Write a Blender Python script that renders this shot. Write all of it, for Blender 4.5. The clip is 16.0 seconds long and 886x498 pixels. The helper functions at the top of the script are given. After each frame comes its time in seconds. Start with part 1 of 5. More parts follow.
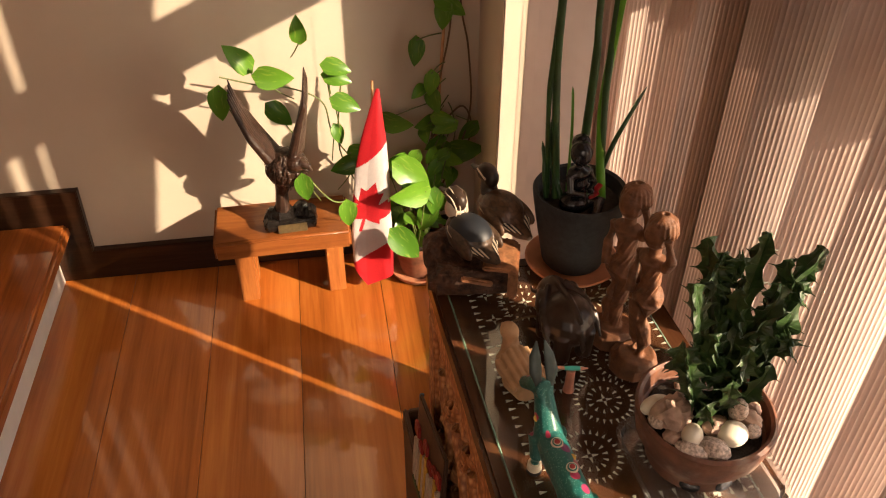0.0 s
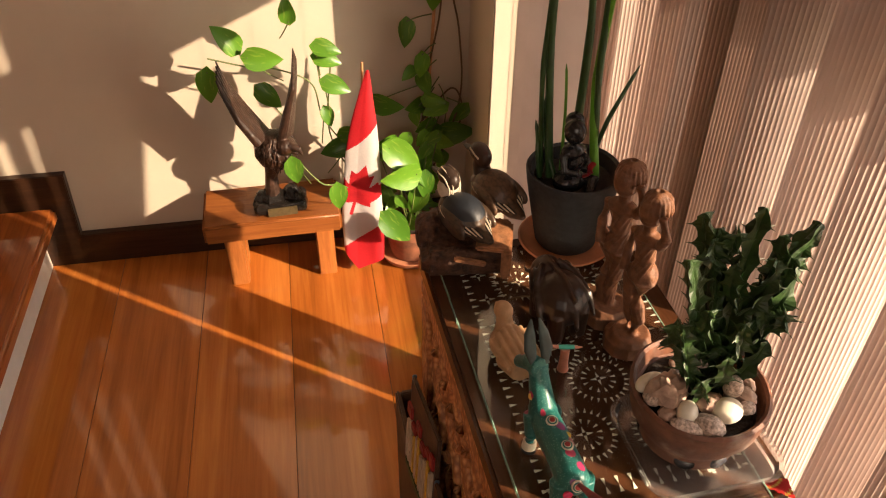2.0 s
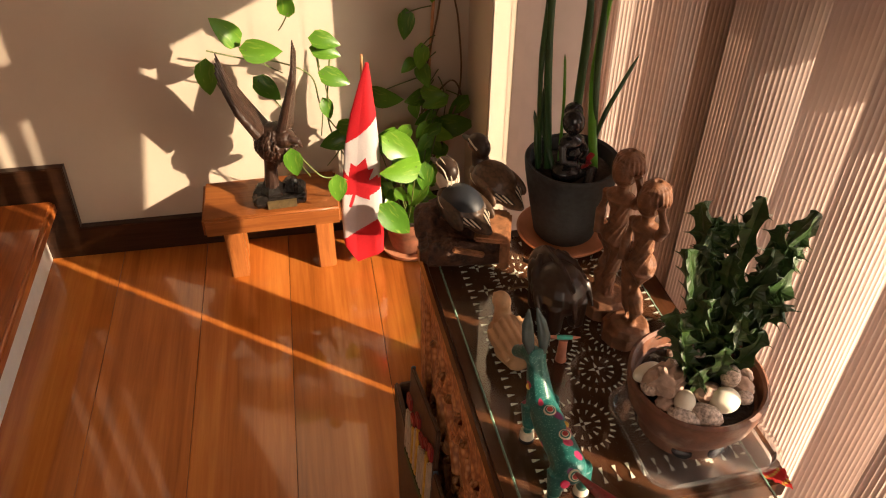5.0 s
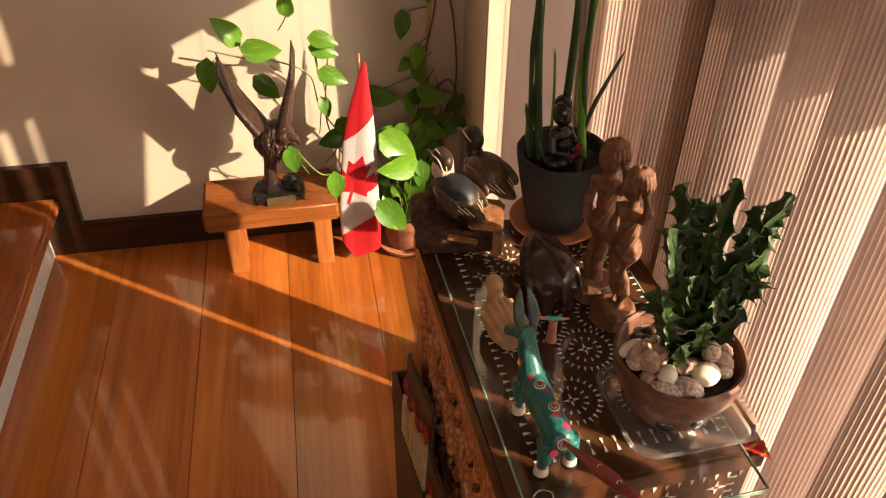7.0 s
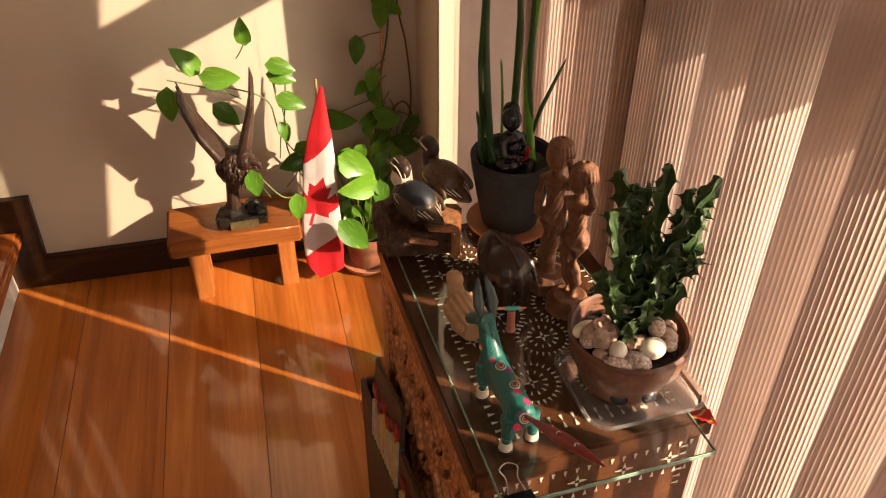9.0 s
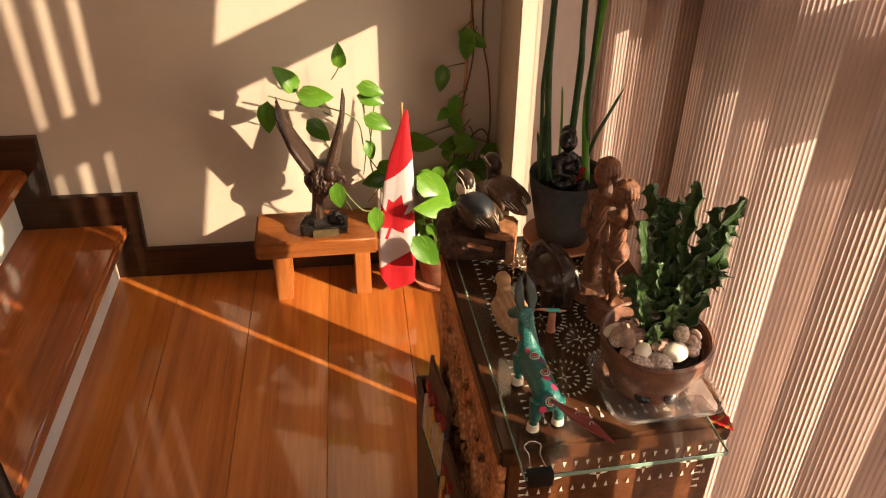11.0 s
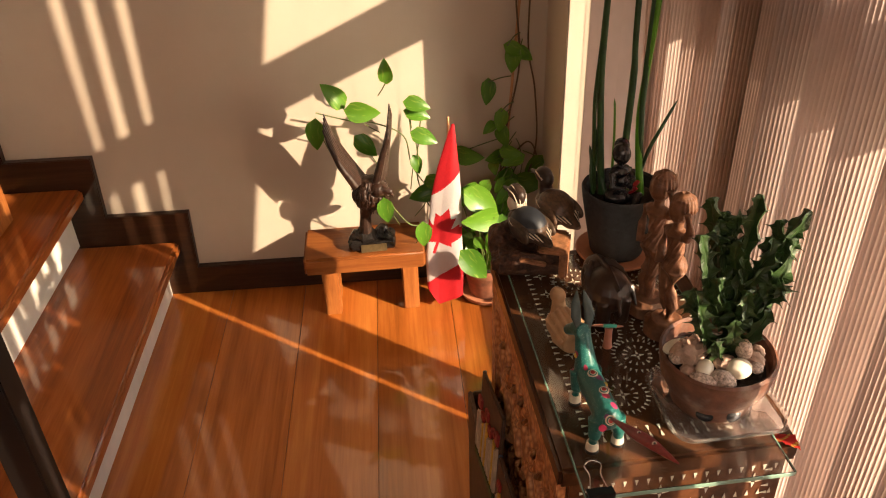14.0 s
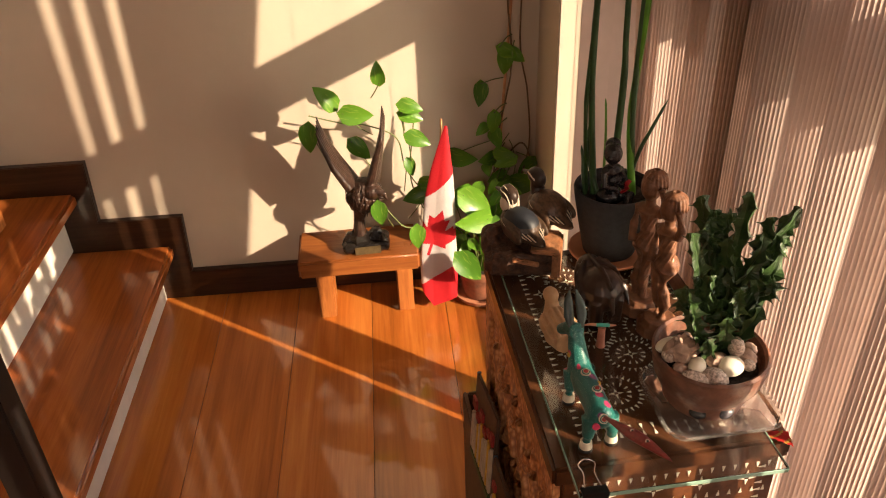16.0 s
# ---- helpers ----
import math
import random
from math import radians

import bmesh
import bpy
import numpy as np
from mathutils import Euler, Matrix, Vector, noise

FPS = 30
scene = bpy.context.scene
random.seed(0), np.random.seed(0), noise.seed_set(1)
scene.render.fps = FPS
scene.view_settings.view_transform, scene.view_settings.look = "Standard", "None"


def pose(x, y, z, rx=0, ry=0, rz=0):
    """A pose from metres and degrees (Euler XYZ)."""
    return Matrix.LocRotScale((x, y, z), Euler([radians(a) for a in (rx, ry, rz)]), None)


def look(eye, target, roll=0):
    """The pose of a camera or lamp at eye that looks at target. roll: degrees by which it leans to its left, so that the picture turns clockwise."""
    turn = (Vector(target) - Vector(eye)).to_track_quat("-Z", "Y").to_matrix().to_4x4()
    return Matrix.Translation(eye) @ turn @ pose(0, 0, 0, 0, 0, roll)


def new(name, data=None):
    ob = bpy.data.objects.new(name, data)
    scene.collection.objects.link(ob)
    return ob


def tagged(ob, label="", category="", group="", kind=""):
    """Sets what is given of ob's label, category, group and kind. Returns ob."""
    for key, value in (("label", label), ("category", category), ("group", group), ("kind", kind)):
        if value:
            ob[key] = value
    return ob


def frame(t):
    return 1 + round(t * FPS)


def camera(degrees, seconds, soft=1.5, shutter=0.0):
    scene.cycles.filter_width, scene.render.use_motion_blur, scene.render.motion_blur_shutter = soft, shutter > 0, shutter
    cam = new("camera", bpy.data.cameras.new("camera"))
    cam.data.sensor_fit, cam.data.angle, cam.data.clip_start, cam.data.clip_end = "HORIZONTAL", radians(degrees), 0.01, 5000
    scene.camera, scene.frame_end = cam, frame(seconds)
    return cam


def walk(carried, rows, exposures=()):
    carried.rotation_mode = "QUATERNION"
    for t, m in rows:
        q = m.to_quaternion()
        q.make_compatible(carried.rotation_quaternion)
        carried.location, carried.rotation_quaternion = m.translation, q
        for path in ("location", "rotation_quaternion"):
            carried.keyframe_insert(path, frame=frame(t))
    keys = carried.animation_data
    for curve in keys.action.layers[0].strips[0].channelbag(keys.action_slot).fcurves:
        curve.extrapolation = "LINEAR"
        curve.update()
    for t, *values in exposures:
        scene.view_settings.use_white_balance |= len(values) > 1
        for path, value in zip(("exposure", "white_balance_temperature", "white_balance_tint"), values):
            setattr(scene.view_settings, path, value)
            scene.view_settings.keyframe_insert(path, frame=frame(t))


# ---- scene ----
cam = camera(58.1, 16.0, soft=1.1)
PATH = [
    (0, (0.677, -1.642, 1.279), (0.933, -0.083, 0.053), 0.2),
    (0.5, (0.675, -1.64, 1.276), (0.937, -0.09, 0.04), 0.8),
    (1, (0.673, -1.642, 1.27), (0.941, -0.104, 0.02), 0.9),
    (1.5, (0.674, -1.643, 1.269), (0.949, -0.108, 0.016), 0.6),
    (2, (0.673, -1.641, 1.269), (0.952, -0.107, 0.016), 0.6),
    (2.5, (0.673, -1.641, 1.271), (0.949, -0.104, 0.022), 0.4),
    (3, (0.674, -1.643, 1.272), (0.95, -0.103, 0.027), 0.4),
    (3.5, (0.675, -1.639, 1.272), (0.952, -0.102, 0.022), 0.5),
    (4, (0.675, -1.641, 1.266), (0.953, -0.11, 0.009), 0.5),
    (6.5, (0.673, -1.659, 1.267), (0.948, -0.135, 0.001), 0.7),
    (7, (0.669, -1.686, 1.273), (0.955, -0.155, 0.019), 0.7),
    (7.5, (0.668, -1.722, 1.28), (0.972, -0.184, 0.039), 0.4),
    (8, (0.664, -1.715, 1.266), (1.036, -0.18, 0.039), -0.5),
    (8.2, (0.656, -1.713, 1.266), (1.071, -0.182, 0.048), -0.5),
    (10.3, (0.665, -1.849, 1.301), (0.936, -0.229, 0.16), 1.9),
    (10.5, (0.67, -1.855, 1.298), (0.91, -0.223, 0.167), 1.4),
    (11, (0.67, -1.863, 1.298), (0.867, -0.214, 0.183), 0.7),
    (11.5, (0.667, -1.862, 1.299), (0.841, -0.204, 0.194), -0.6),
    (12, (0.667, -1.861, 1.303), (0.835, -0.197, 0.208), -0.8),
    (12.5, (0.663, -1.86, 1.303), (0.819, -0.182, 0.226), -0.7),
    (13, (0.665, -1.863, 1.305), (0.813, -0.184, 0.228), -1.1),
    (13.5, (0.657, -1.857, 1.3), (0.777, -0.181, 0.214), -1.4),
    (14, (0.657, -1.854, 1.301), (0.75, -0.18, 0.21), -2.0),
    (14.5, (0.655, -1.855, 1.304), (0.741, -0.179, 0.214), -2.3),
    (15, (0.656, -1.855, 1.301), (0.742, -0.18, 0.212), -2.6),
    (15.5, (0.659, -1.856, 1.301), (0.754, -0.18, 0.214), -2.6),
    (16, (0.66, -1.857, 1.3), (0.765, -0.18, 0.214), -2.3),
]
walk(cam, [(t, look(eye, target, roll)) for t, eye, target, roll in PATH])

# ---- light ----
SUN = Vector((1.0, -0.725, 0.515)).normalized()
world = bpy.data.worlds.new("sky")
scene.world = world
world.use_nodes = True
wn = world.node_tree.nodes
sky = wn.new("ShaderNodeTexSky")
sky.sky_type, sky.sun_disc = "NISHITA", False
sky.sun_elevation = math.asin(SUN.z)
sky.sun_rotation = math.atan2(SUN.x, SUN.y)
world.node_tree.links.new(sky.outputs[0], wn["Background"].inputs[0])
wn["Background"].inputs[1].default_value = 0.10
sun = new("sun", bpy.data.lights.new("sun", "SUN"))
sun.data.energy, sun.data.angle, sun.data.color = 4.8, radians(0.6), (1.0, 0.77, 0.54)
sun.matrix_world = look(SUN * 5, (0, 0, 0))
glow = new("window_daylight", bpy.data.lights.new("window_daylight", "AREA"))
glow.data.shape, glow.data.size, glow.data.size_y = "RECTANGLE", 2.6, 2.0
glow.data.energy, glow.data.color = 5.5, (1.0, 0.88, 0.72)
glow.matrix_world = look((1.42, -1.7, 1.2), (0, -1.7, 1.1))
# unseen fill lamp added behind the camera to lift the ambient light
back = new("rear_fill", bpy.data.lights.new("rear_fill", "AREA"))
back.data.shape, back.data.size, back.data.size_y = "RECTANGLE", 1.5, 1.2
back.data.energy, back.data.color = 11.0, (1.0, 0.81, 0.66)
back.matrix_world = look((0.1, -4.16, 1.6), (0.0, 0, 0.5))
scene.view_settings.exposure = 1.3


# ---- materials ----
class Nodes:
    """A small builder of node materials."""

    def __init__(self, name, rough=0.5, metal=0.0, coat=0.0):
        self.m = bpy.data.materials.new(name)
        self.m.use_nodes = True
        self.t = self.m.node_tree
        self.b = self.t.nodes["Principled BSDF"]
        self.b.inputs["Roughness"].default_value = rough
        self.b.inputs["Metallic"].default_value = metal
        self.b.inputs["Coat Weight"].default_value = coat
        self.b.inputs["Coat Roughness"].default_value = 0.06

    def add(self, kind, **values):
        n = self.t.nodes.new("ShaderNode" + kind)
        for k, v in values.items():
            n.inputs[k].default_value = v
        return n

    def link(self, a, b):
        self.t.links.new(a, b)

    def coords(self, scale=(1, 1, 1), space="Object"):
        c = self.add("TexCoord")
        m = self.add("Mapping")
        m.inputs["Scale"].default_value = scale
        self.link(c.outputs[space], m.inputs[0])
        return m.outputs[0]

    def noise(self, vec, scale, detail=4.0, rough=0.55, distort=0.0):
        n = self.add("TexNoise", Scale=scale, Detail=detail, Roughness=rough, Distortion=distort)
        self.link(vec, n.inputs["Vector"])
        return n.outputs["Fac"]

    def ramp(self, fac, stops):
        r = self.add("ValToRGB")
        e = r.color_ramp.elements
        while len(e) < len(stops):
            e.new(0.5)
        for k, (at, col) in zip(e, stops):
            k.position, k.color = at, (*col, 1)
        self.link(fac, r.inputs[0])
        return r.outputs[0]

    def mix(self, fac, a, b, mode="MIX"):
        n = self.t.nodes.new("ShaderNodeMix")
        n.data_type, n.blend_type = "RGBA", mode
        for sock, v in ((n.inputs[0], fac), (n.inputs[6], a), (n.inputs[7], b)):
            if isinstance(v, (int, float)):
                sock.default_value = v
            elif isinstance(v, tuple):
                sock.default_value = (*v, 1)
            else:
                self.link(v, sock)
        return n.outputs[2]

    def math(self, op, a, b=0.0):
        n = self.t.nodes.new("ShaderNodeMath")
        n.operation = op
        for sock, v in ((n.inputs[0], a), (n.inputs[1], b)):
            if isinstance(v, (int, float)):
                sock.default_value = v
            else:
                self.link(v, sock)
        return n.outputs[0]

    def bump(self, height, strength=0.3, distance=0.002):
        n = self.add("Bump", Strength=strength, Distance=distance)
        self.link(height, n.inputs["Height"])
        self.link(n.outputs[0], self.b.inputs["Normal"])

    def done(self, color):
        if isinstance(color, tuple):
            self.b.inputs["Base Color"].default_value = (*color, 1)
        else:
            self.link(color, self.b.inputs["Base Color"])
        return self.m


def mat_plain(name, col, rough=0.5, vary=0.25, scale=40.0, bump=0.15, dist=0.001, metal=0.0, coat=0.0):
    n = Nodes(name, rough, metal, coat)
    v = n.coords()
    f = n.noise(v, scale)
    g = n.noise(v, scale * 0.17, 2.0)
    lo = tuple(c * (1 - vary) for c in col)
    hi = tuple(min(1, c * (1 + vary)) for c in col)
    c1 = n.ramp(f, [(0.3, lo), (0.7, hi)])
    c2 = n.mix(n.math("MULTIPLY", g, 0.45), c1, lo)
    n.bump(f, bump, dist)
    return n.done(c2)


def mat_wood(name, dark, mid, light, scale=(14, 0.8, 14), rough=0.35, coat=0.0, bump=0.12, vary=0.35, dist=0.0006):
    """Grain along local y."""
    n = Nodes(name, rough, 0, coat)
    info = n.add("ObjectInfo")
    c = n.add("TexCoord")
    off = n.add("VectorMath")
    off.operation = "ADD"
    s = n.add("VectorMath")
    s.operation = "SCALE"
    s.inputs["Scale"].default_value = 7.0
    comb = n.add("CombineXYZ")
    for i in range(3):
        n.link(info.outputs["Random"], comb.inputs[i])
    n.link(comb.outputs[0], s.inputs[0])
    n.link(c.outputs["Object"], off.inputs[0])
    n.link(s.outputs[0], off.inputs[1])
    m = n.add("Mapping")
    m.inputs["Scale"].default_value = scale
    n.link(off.outputs[0], m.inputs[0])
    v = m.outputs[0]
    wide = n.noise(v, 0.9, 3.0, 0.5, 1.2)
    fine = n.noise(v, 6.0, 5.0, 0.65, 0.4)
    f = n.math("ADD", n.math("MULTIPLY", wide, 0.6), n.math("MULTIPLY", fine, 0.4))
    col = n.ramp(f, [(0.32, dark), (0.5, mid), (0.68, light)])
    tone = n.ramp(info.outputs["Random"], [(0.0, (1 - vary,) * 3), (1.0, (1.0, 1.0, 1.0))])
    col = n.mix(1.0, col, tone, "MULTIPLY")
    if coat:
        n.b.inputs["Coat IOR"].default_value = 1.6
        n.b.inputs["Specular IOR Level"].default_value = 0.12
        r = n.noise(n.coords((3, 3, 3)), 2.2, 5.0)
        n.link(n.ramp(r, [(0.35, (0.04,) * 3), (0.7, (0.13,) * 3)]), n.b.inputs["Coat Roughness"])
        w = n.noise(n.coords((2.4, 1.0, 1.0)), 5.0, 2.0)
        cb = n.add("Bump", Strength=0.10, Distance=0.002)
        n.link(w, cb.inputs["Height"])
        n.link(cb.outputs[0], n.b.inputs["Coat Normal"])
    n.bump(fine, bump, dist)
    return n.done(col)


def mat_wall():
    n = Nodes("cream_wall_paint", 0.55)
    v = n.coords()
    a = n.noise(v, 3.0, 4.0)
    b = n.noise(v, 260.0, 3.0)
    n.bump(b, 0.06, 0.0008)
    return n.done(n.ramp(a, [(0.3, (0.50, 0.425, 0.335)), (0.7, (0.56, 0.48, 0.38))]))


def mat_leaf(name, dark, light, pale):
    n = Nodes(name, 0.32)
    info = n.add("ObjectInfo")
    v = n.coords((1, 1, 1))
    f = n.noise(v, 60.0, 3.0)
    base = n.mix(info.outputs["Random"], dark, light)
    streak = n.noise(n.coords((90, 14, 10)), 1.6, 3.0)
    col = n.mix(n.ramp(streak, [(0.56, (0,) * 3), (0.72, (0.7,) * 3)]), base, pale)
    col = n.mix(n.math("MULTIPLY", f, 0.35), col, dark)
    n.bump(f, 0.2, 0.0008)
    n.link(col, n.b.inputs["Base Color"])
    tr = n.add("BsdfTranslucent")
    n.link(n.mix(1.0, col, (1.0, 1.0, 0.35), "MULTIPLY"), tr.inputs[0])
    mx = n.add("MixShader", Fac=0.45)
    n.link(n.b.outputs[0], mx.inputs[1])
    n.link(tr.outputs[0], mx.inputs[2])
    n.link(mx.outputs[0], n.t.nodes["Material Output"].inputs[0])
    return n.m


def mat_carved():
    """Brown wood cut all over with small pale-edged nicks."""
    n = Nodes("carved_brown_wood", 0.5)
    v = n.coords((1.0, 1.0, 0.55))
    vor = n.add("TexVoronoi", Scale=165.0, Randomness=0.9)
    n.link(v, vor.inputs["Vector"])
    big = n.noise(n.coords(), 14.0, 3.0)
    col = n.ramp(vor.outputs["Distance"], [(0.14, (0.72, 0.40, 0.18)), (0.40, (0.56, 0.25, 0.092)), (0.70, (0.28, 0.105, 0.038))])
    col = n.mix(n.math("MULTIPLY", big, 0.4), col, (0.36, 0.14, 0.05))
    inv = n.math("SUBTRACT", 1.0, vor.outputs["Distance"])
    n.bump(inv, 0.35, 0.0015)
    return n.done(col)


def mat_fabric():
    n = Nodes("ribbed_beige_blind_fabric", 0.75)
    v = n.coords()
    a = n.noise(v, 12.0, 3.0)
    col = n.ramp(a, [(0.3, (0.58, 0.46, 0.405)), (0.7, (0.66, 0.53, 0.47))])
    n.link(col, n.b.inputs["Base Color"])
    n.bump(n.noise(v, 700.0, 2.0), 0.2, 0.0005)
    tr = n.add("BsdfTranslucent")
    n.link(n.mix(1.0, col, (0.9, 0.75, 0.6), "MULTIPLY"), tr.inputs[0])
    mx = n.add("MixShader", Fac=0.005)
    n.link(n.b.outputs[0], mx.inputs[1])
    n.link(tr.outputs[0], mx.inputs[2])
    n.link(mx.outputs[0], n.t.nodes["Material Output"].inputs[0])
    return n.m


def mat_glass(name, col=(0.93, 0.98, 0.95), rough=0.02, ior=1.45):
    n = Nodes(name, rough)
    n.b.inputs["Transmission Weight"].default_value = 1.0
    n.b.inputs["IOR"].default_value = ior
    return n.done(col)


def mat_donkey():
    """Teal paint with fine pale dots and soft orange and plum petals."""
    n = Nodes("painted_teal_spots", 0.35)
    v = n.coords()
    small = n.add("TexVoronoi", Scale=560.0)
    n.link(v, small.inputs["Vector"])
    dots = n.ramp(small.outputs["Distance"], [(0.20, (1,) * 3), (0.32, (0,) * 3)])
    big = n.add("TexVoronoi", Scale=62.0, Randomness=0.75)
    n.link(v, big.inputs["Vector"])
    base = n.mix(n.math("MULTIPLY", dots, 0.55), (0.008, 0.105, 0.090), (0.22, 0.44, 0.37))
    sep = n.add("SeparateColor")
    n.link(big.outputs["Color"], sep.inputs[0])
    hues = n.ramp(sep.outputs[2], [(0.0, (0.42, 0.10, 0.02)), (0.5, (0.16, 0.03, 0.12)), (0.8, (0.38, 0.03, 0.08))])
    mask = n.math("MULTIPLY", n.ramp(big.outputs["Distance"], [(0.30, (1,) * 3), (0.32, (0,) * 3)]), n.math("GREATER_THAN", sep.outputs[1], 0.42))
    return n.done(n.mix(mask, base, hues))


def mat_feather(name, lo, hi, edge):
    """Painted feathers: scalloped rows with dark edges over mottled brown."""
    n = Nodes(name, 0.42)
    v = n.coords((0.6, 1.0, 1.0))
    vor = n.add("TexVoronoi", Scale=260.0, Randomness=0.7)
    n.link(v, vor.inputs["Vector"])
    f = n.noise(n.coords(), 70.0, 4.0)
    col = n.mix(f, lo, hi)
    col = n.mix(n.ramp(vor.outputs["Distance"], [(0.45, (0,) * 3), (0.75, (0.75,) * 3)]), col, edge)
    n.bump(vor.outputs["Distance"], 0.25, 0.0008)
    return n.done(col)


WALL = mat_wall()
WHITE = mat_plain("white_riser_paint", (0.72, 0.68, 0.60), 0.5, 0.06, 30, 0.05)
FLOOR = mat_wood("orange_lacquered_floorboard", (0.27, 0.072, 0.011), (0.47, 0.138, 0.022), (0.62, 0.215, 0.042), (16, 0.7, 16), 0.3, 1.0, 0.06, 0.22)
TREAD = mat_wood("red_brown_lacquered_tread", (0.19, 0.044, 0.010), (0.36, 0.095, 0.018), (0.52, 0.16, 0.034), (20, 0.9, 20), 0.3, 1.0, 0.06, 0.15)
SKIRT = mat_wood("dark_brown_skirting_wood", (0.024, 0.010, 0.005), (0.042, 0.018, 0.009), (0.064, 0.028, 0.013), (2, 30, 30), 0.35, 0.4)
NEWEL = mat_wood("dark_stained_newel_wood", (0.003, 0.0016, 0.0012), (0.006, 0.003, 0.0018), (0.013, 0.006, 0.003), (24, 24, 2), 0.6, 0.0)
# seat wood, its colour darkened for the shadow lying over the top
STOOL_SHADED = mat_wood("shaded_honey_wood_seat", (0.12, 0.034, 0.009), (0.21, 0.066, 0.016), (0.30, 0.108, 0.028), (1.6, 22, 22), 0.4, 0.25, 0.12, 0.1)
STOOLV = mat_wood("honey_wood_leg", (0.20, 0.062, 0.016), (0.33, 0.112, 0.028), (0.43, 0.165, 0.045), (22, 22, 2), 0.4, 0.2, 0.12, 0.1)
CHEST = mat_wood("dark_brown_chest_wood", (0.055, 0.019, 0.008), (0.10, 0.036, 0.014), (0.17, 0.064, 0.025), (20, 2, 20), 0.35, 0.3)
CARVED = mat_carved()


def mat_bowl():
    """Brown clay with pale lime bloom and darker damp patches."""
    n = Nodes("weathered_clay", 0.6)
    v = n.coords()
    a, b, c = n.noise(v, 55.0, 5.0), n.noise(v, 22.0, 4.0), n.noise(v, 240.0, 3.0)
    col = n.ramp(a, [(0.3, (0.085, 0.032, 0.017)), (0.55, (0.15, 0.056, 0.028)), (0.75, (0.23, 0.092, 0.046))])
    col = n.mix(n.ramp(b, [(0.52, (0,) * 3), (0.70, (0.55,) * 3)]), col, (0.40, 0.33, 0.27))
    n.bump(c, 0.4, 0.001)
    return n.done(col)


BOWL = mat_bowl()
SHELL = mat_plain("mother_of_pearl_inlay", (0.72, 0.68, 0.58), 0.25, 0.1, 300, 0.05)
FRAME = mat_plain("brown_window_frame", (0.10, 0.055, 0.03), 0.4)
FABRIC = mat_fabric()
GLASS = mat_glass("green_edged_glass", (0.94, 0.98, 0.96))
GEDGE = mat_glass("green_glass_edge", (0.42, 0.60, 0.50), 0.12)
GEDGE.node_tree.nodes["Principled BSDF"].inputs["Transmission Weight"].default_value = 0.6
CLEAR = mat_glass("clear_window_glass", (1, 1, 1), 0.0, 1.02)
TRAYP = mat_glass("clear_plastic_tray", (0.95, 0.94, 0.92), 0.09, 1.35)
TRAYP.node_tree.nodes["Principled BSDF"].inputs["Transmission Weight"].default_value = 0.97
TERRA = mat_plain("worn_terracotta", (0.25, 0.095, 0.05), 0.65, 0.5, 32, 0.4, 0.0015)
TERRAP = mat_plain("pale_terracotta_saucer", (0.48, 0.20, 0.10), 0.7, 0.2, 40, 0.2)
BLACKPOT = mat_plain("matt_black_stone_pot", (0.017, 0.018, 0.020), 0.8, 0.5, 140, 0.6, 0.0012)
SOIL = mat_plain("dark_soil", (0.025, 0.016, 0.01), 0.95, 0.6, 120, 1.0, 0.004)
LEAF = mat_leaf("pothos_leaf", (0.080, 0.215, 0.018), (0.18, 0.40, 0.030), (0.46, 0.58, 0.12))
STEM = mat_plain("vine_stem", (0.10, 0.13, 0.03), 0.5)
BROWNSTEM = mat_plain("brown_vine_stem", (0.13, 0.075, 0.03), 0.6)
SPEAR = mat_plain("dark_green_spear_leaf", (0.022, 0.065, 0.014), 0.35, 0.4, 45, 0.2)
SPEARL = mat_plain("bright_green_spear_leaf", (0.10, 0.29, 0.02), 0.3, 0.25, 45, 0.1)
CACTUS = mat_plain("cactus_green", (0.027, 0.064, 0.013), 0.5, 0.6, 60, 0.3, 0.0015)
EAGLE = mat_plain("carved_dark_horn", (0.032, 0.015, 0.009), 0.38, 0.6, 85, 0.9, 0.003)
EAGLEB = mat_plain("carved_dark_base", (0.009, 0.007, 0.006), 0.25, 0.5, 60, 0.5, 0.003)
FLAGR = mat_plain("red_flag_cloth", (0.62, 0.012, 0.022), 0.7, 0.1, 400, 0.2, 0.0005)
FLAGW = mat_plain("white_flag_cloth", (0.74, 0.68, 0.66), 0.7, 0.06, 400, 0.2, 0.0005)
STICK = mat_plain("pale_wooden_stick", (0.50, 0.25, 0.11), 0.6)
LOG = mat_plain("rough_bark_wood", (0.075, 0.030, 0.014), 0.7, 0.7, 110, 1.0, 0.006)
CUT = mat_plain("cut_log_face", (0.36, 0.16, 0.07), 0.6, 0.5, 90, 0.9, 0.003)
DUCKA = mat_feather("painted_brown_feathers", (0.070, 0.034, 0.016), (0.125, 0.066, 0.034), (0.035, 0.018, 0.010))
DUCKB = mat_feather("painted_umber_feathers", (0.045, 0.026, 0.015), (0.085, 0.048, 0.026), (0.022, 0.014, 0.010))
DUCKSLATE = mat_plain("painted_slate_back", (0.014, 0.018, 0.025), 0.55, 0.35, 70, 0.2, 0.0008)
DUCKHEAD = mat_plain("painted_dark_brown_head", (0.030, 0.017, 0.011), 0.4, 0.35, 90, 0.2, 0.0008)
DUCKBLACK = mat_plain("painted_black", (0.012, 0.010, 0.009), 0.35, 0.3, 80, 0.1)
DUCKPALE = mat_plain("painted_cream", (0.62, 0.53, 0.41), 0.45, 0.15, 120, 0.1)
STATUE = mat_plain("carved_reddish_wood", (0.175, 0.070, 0.029), 0.62, 0.4, 120, 0.8, 0.002)
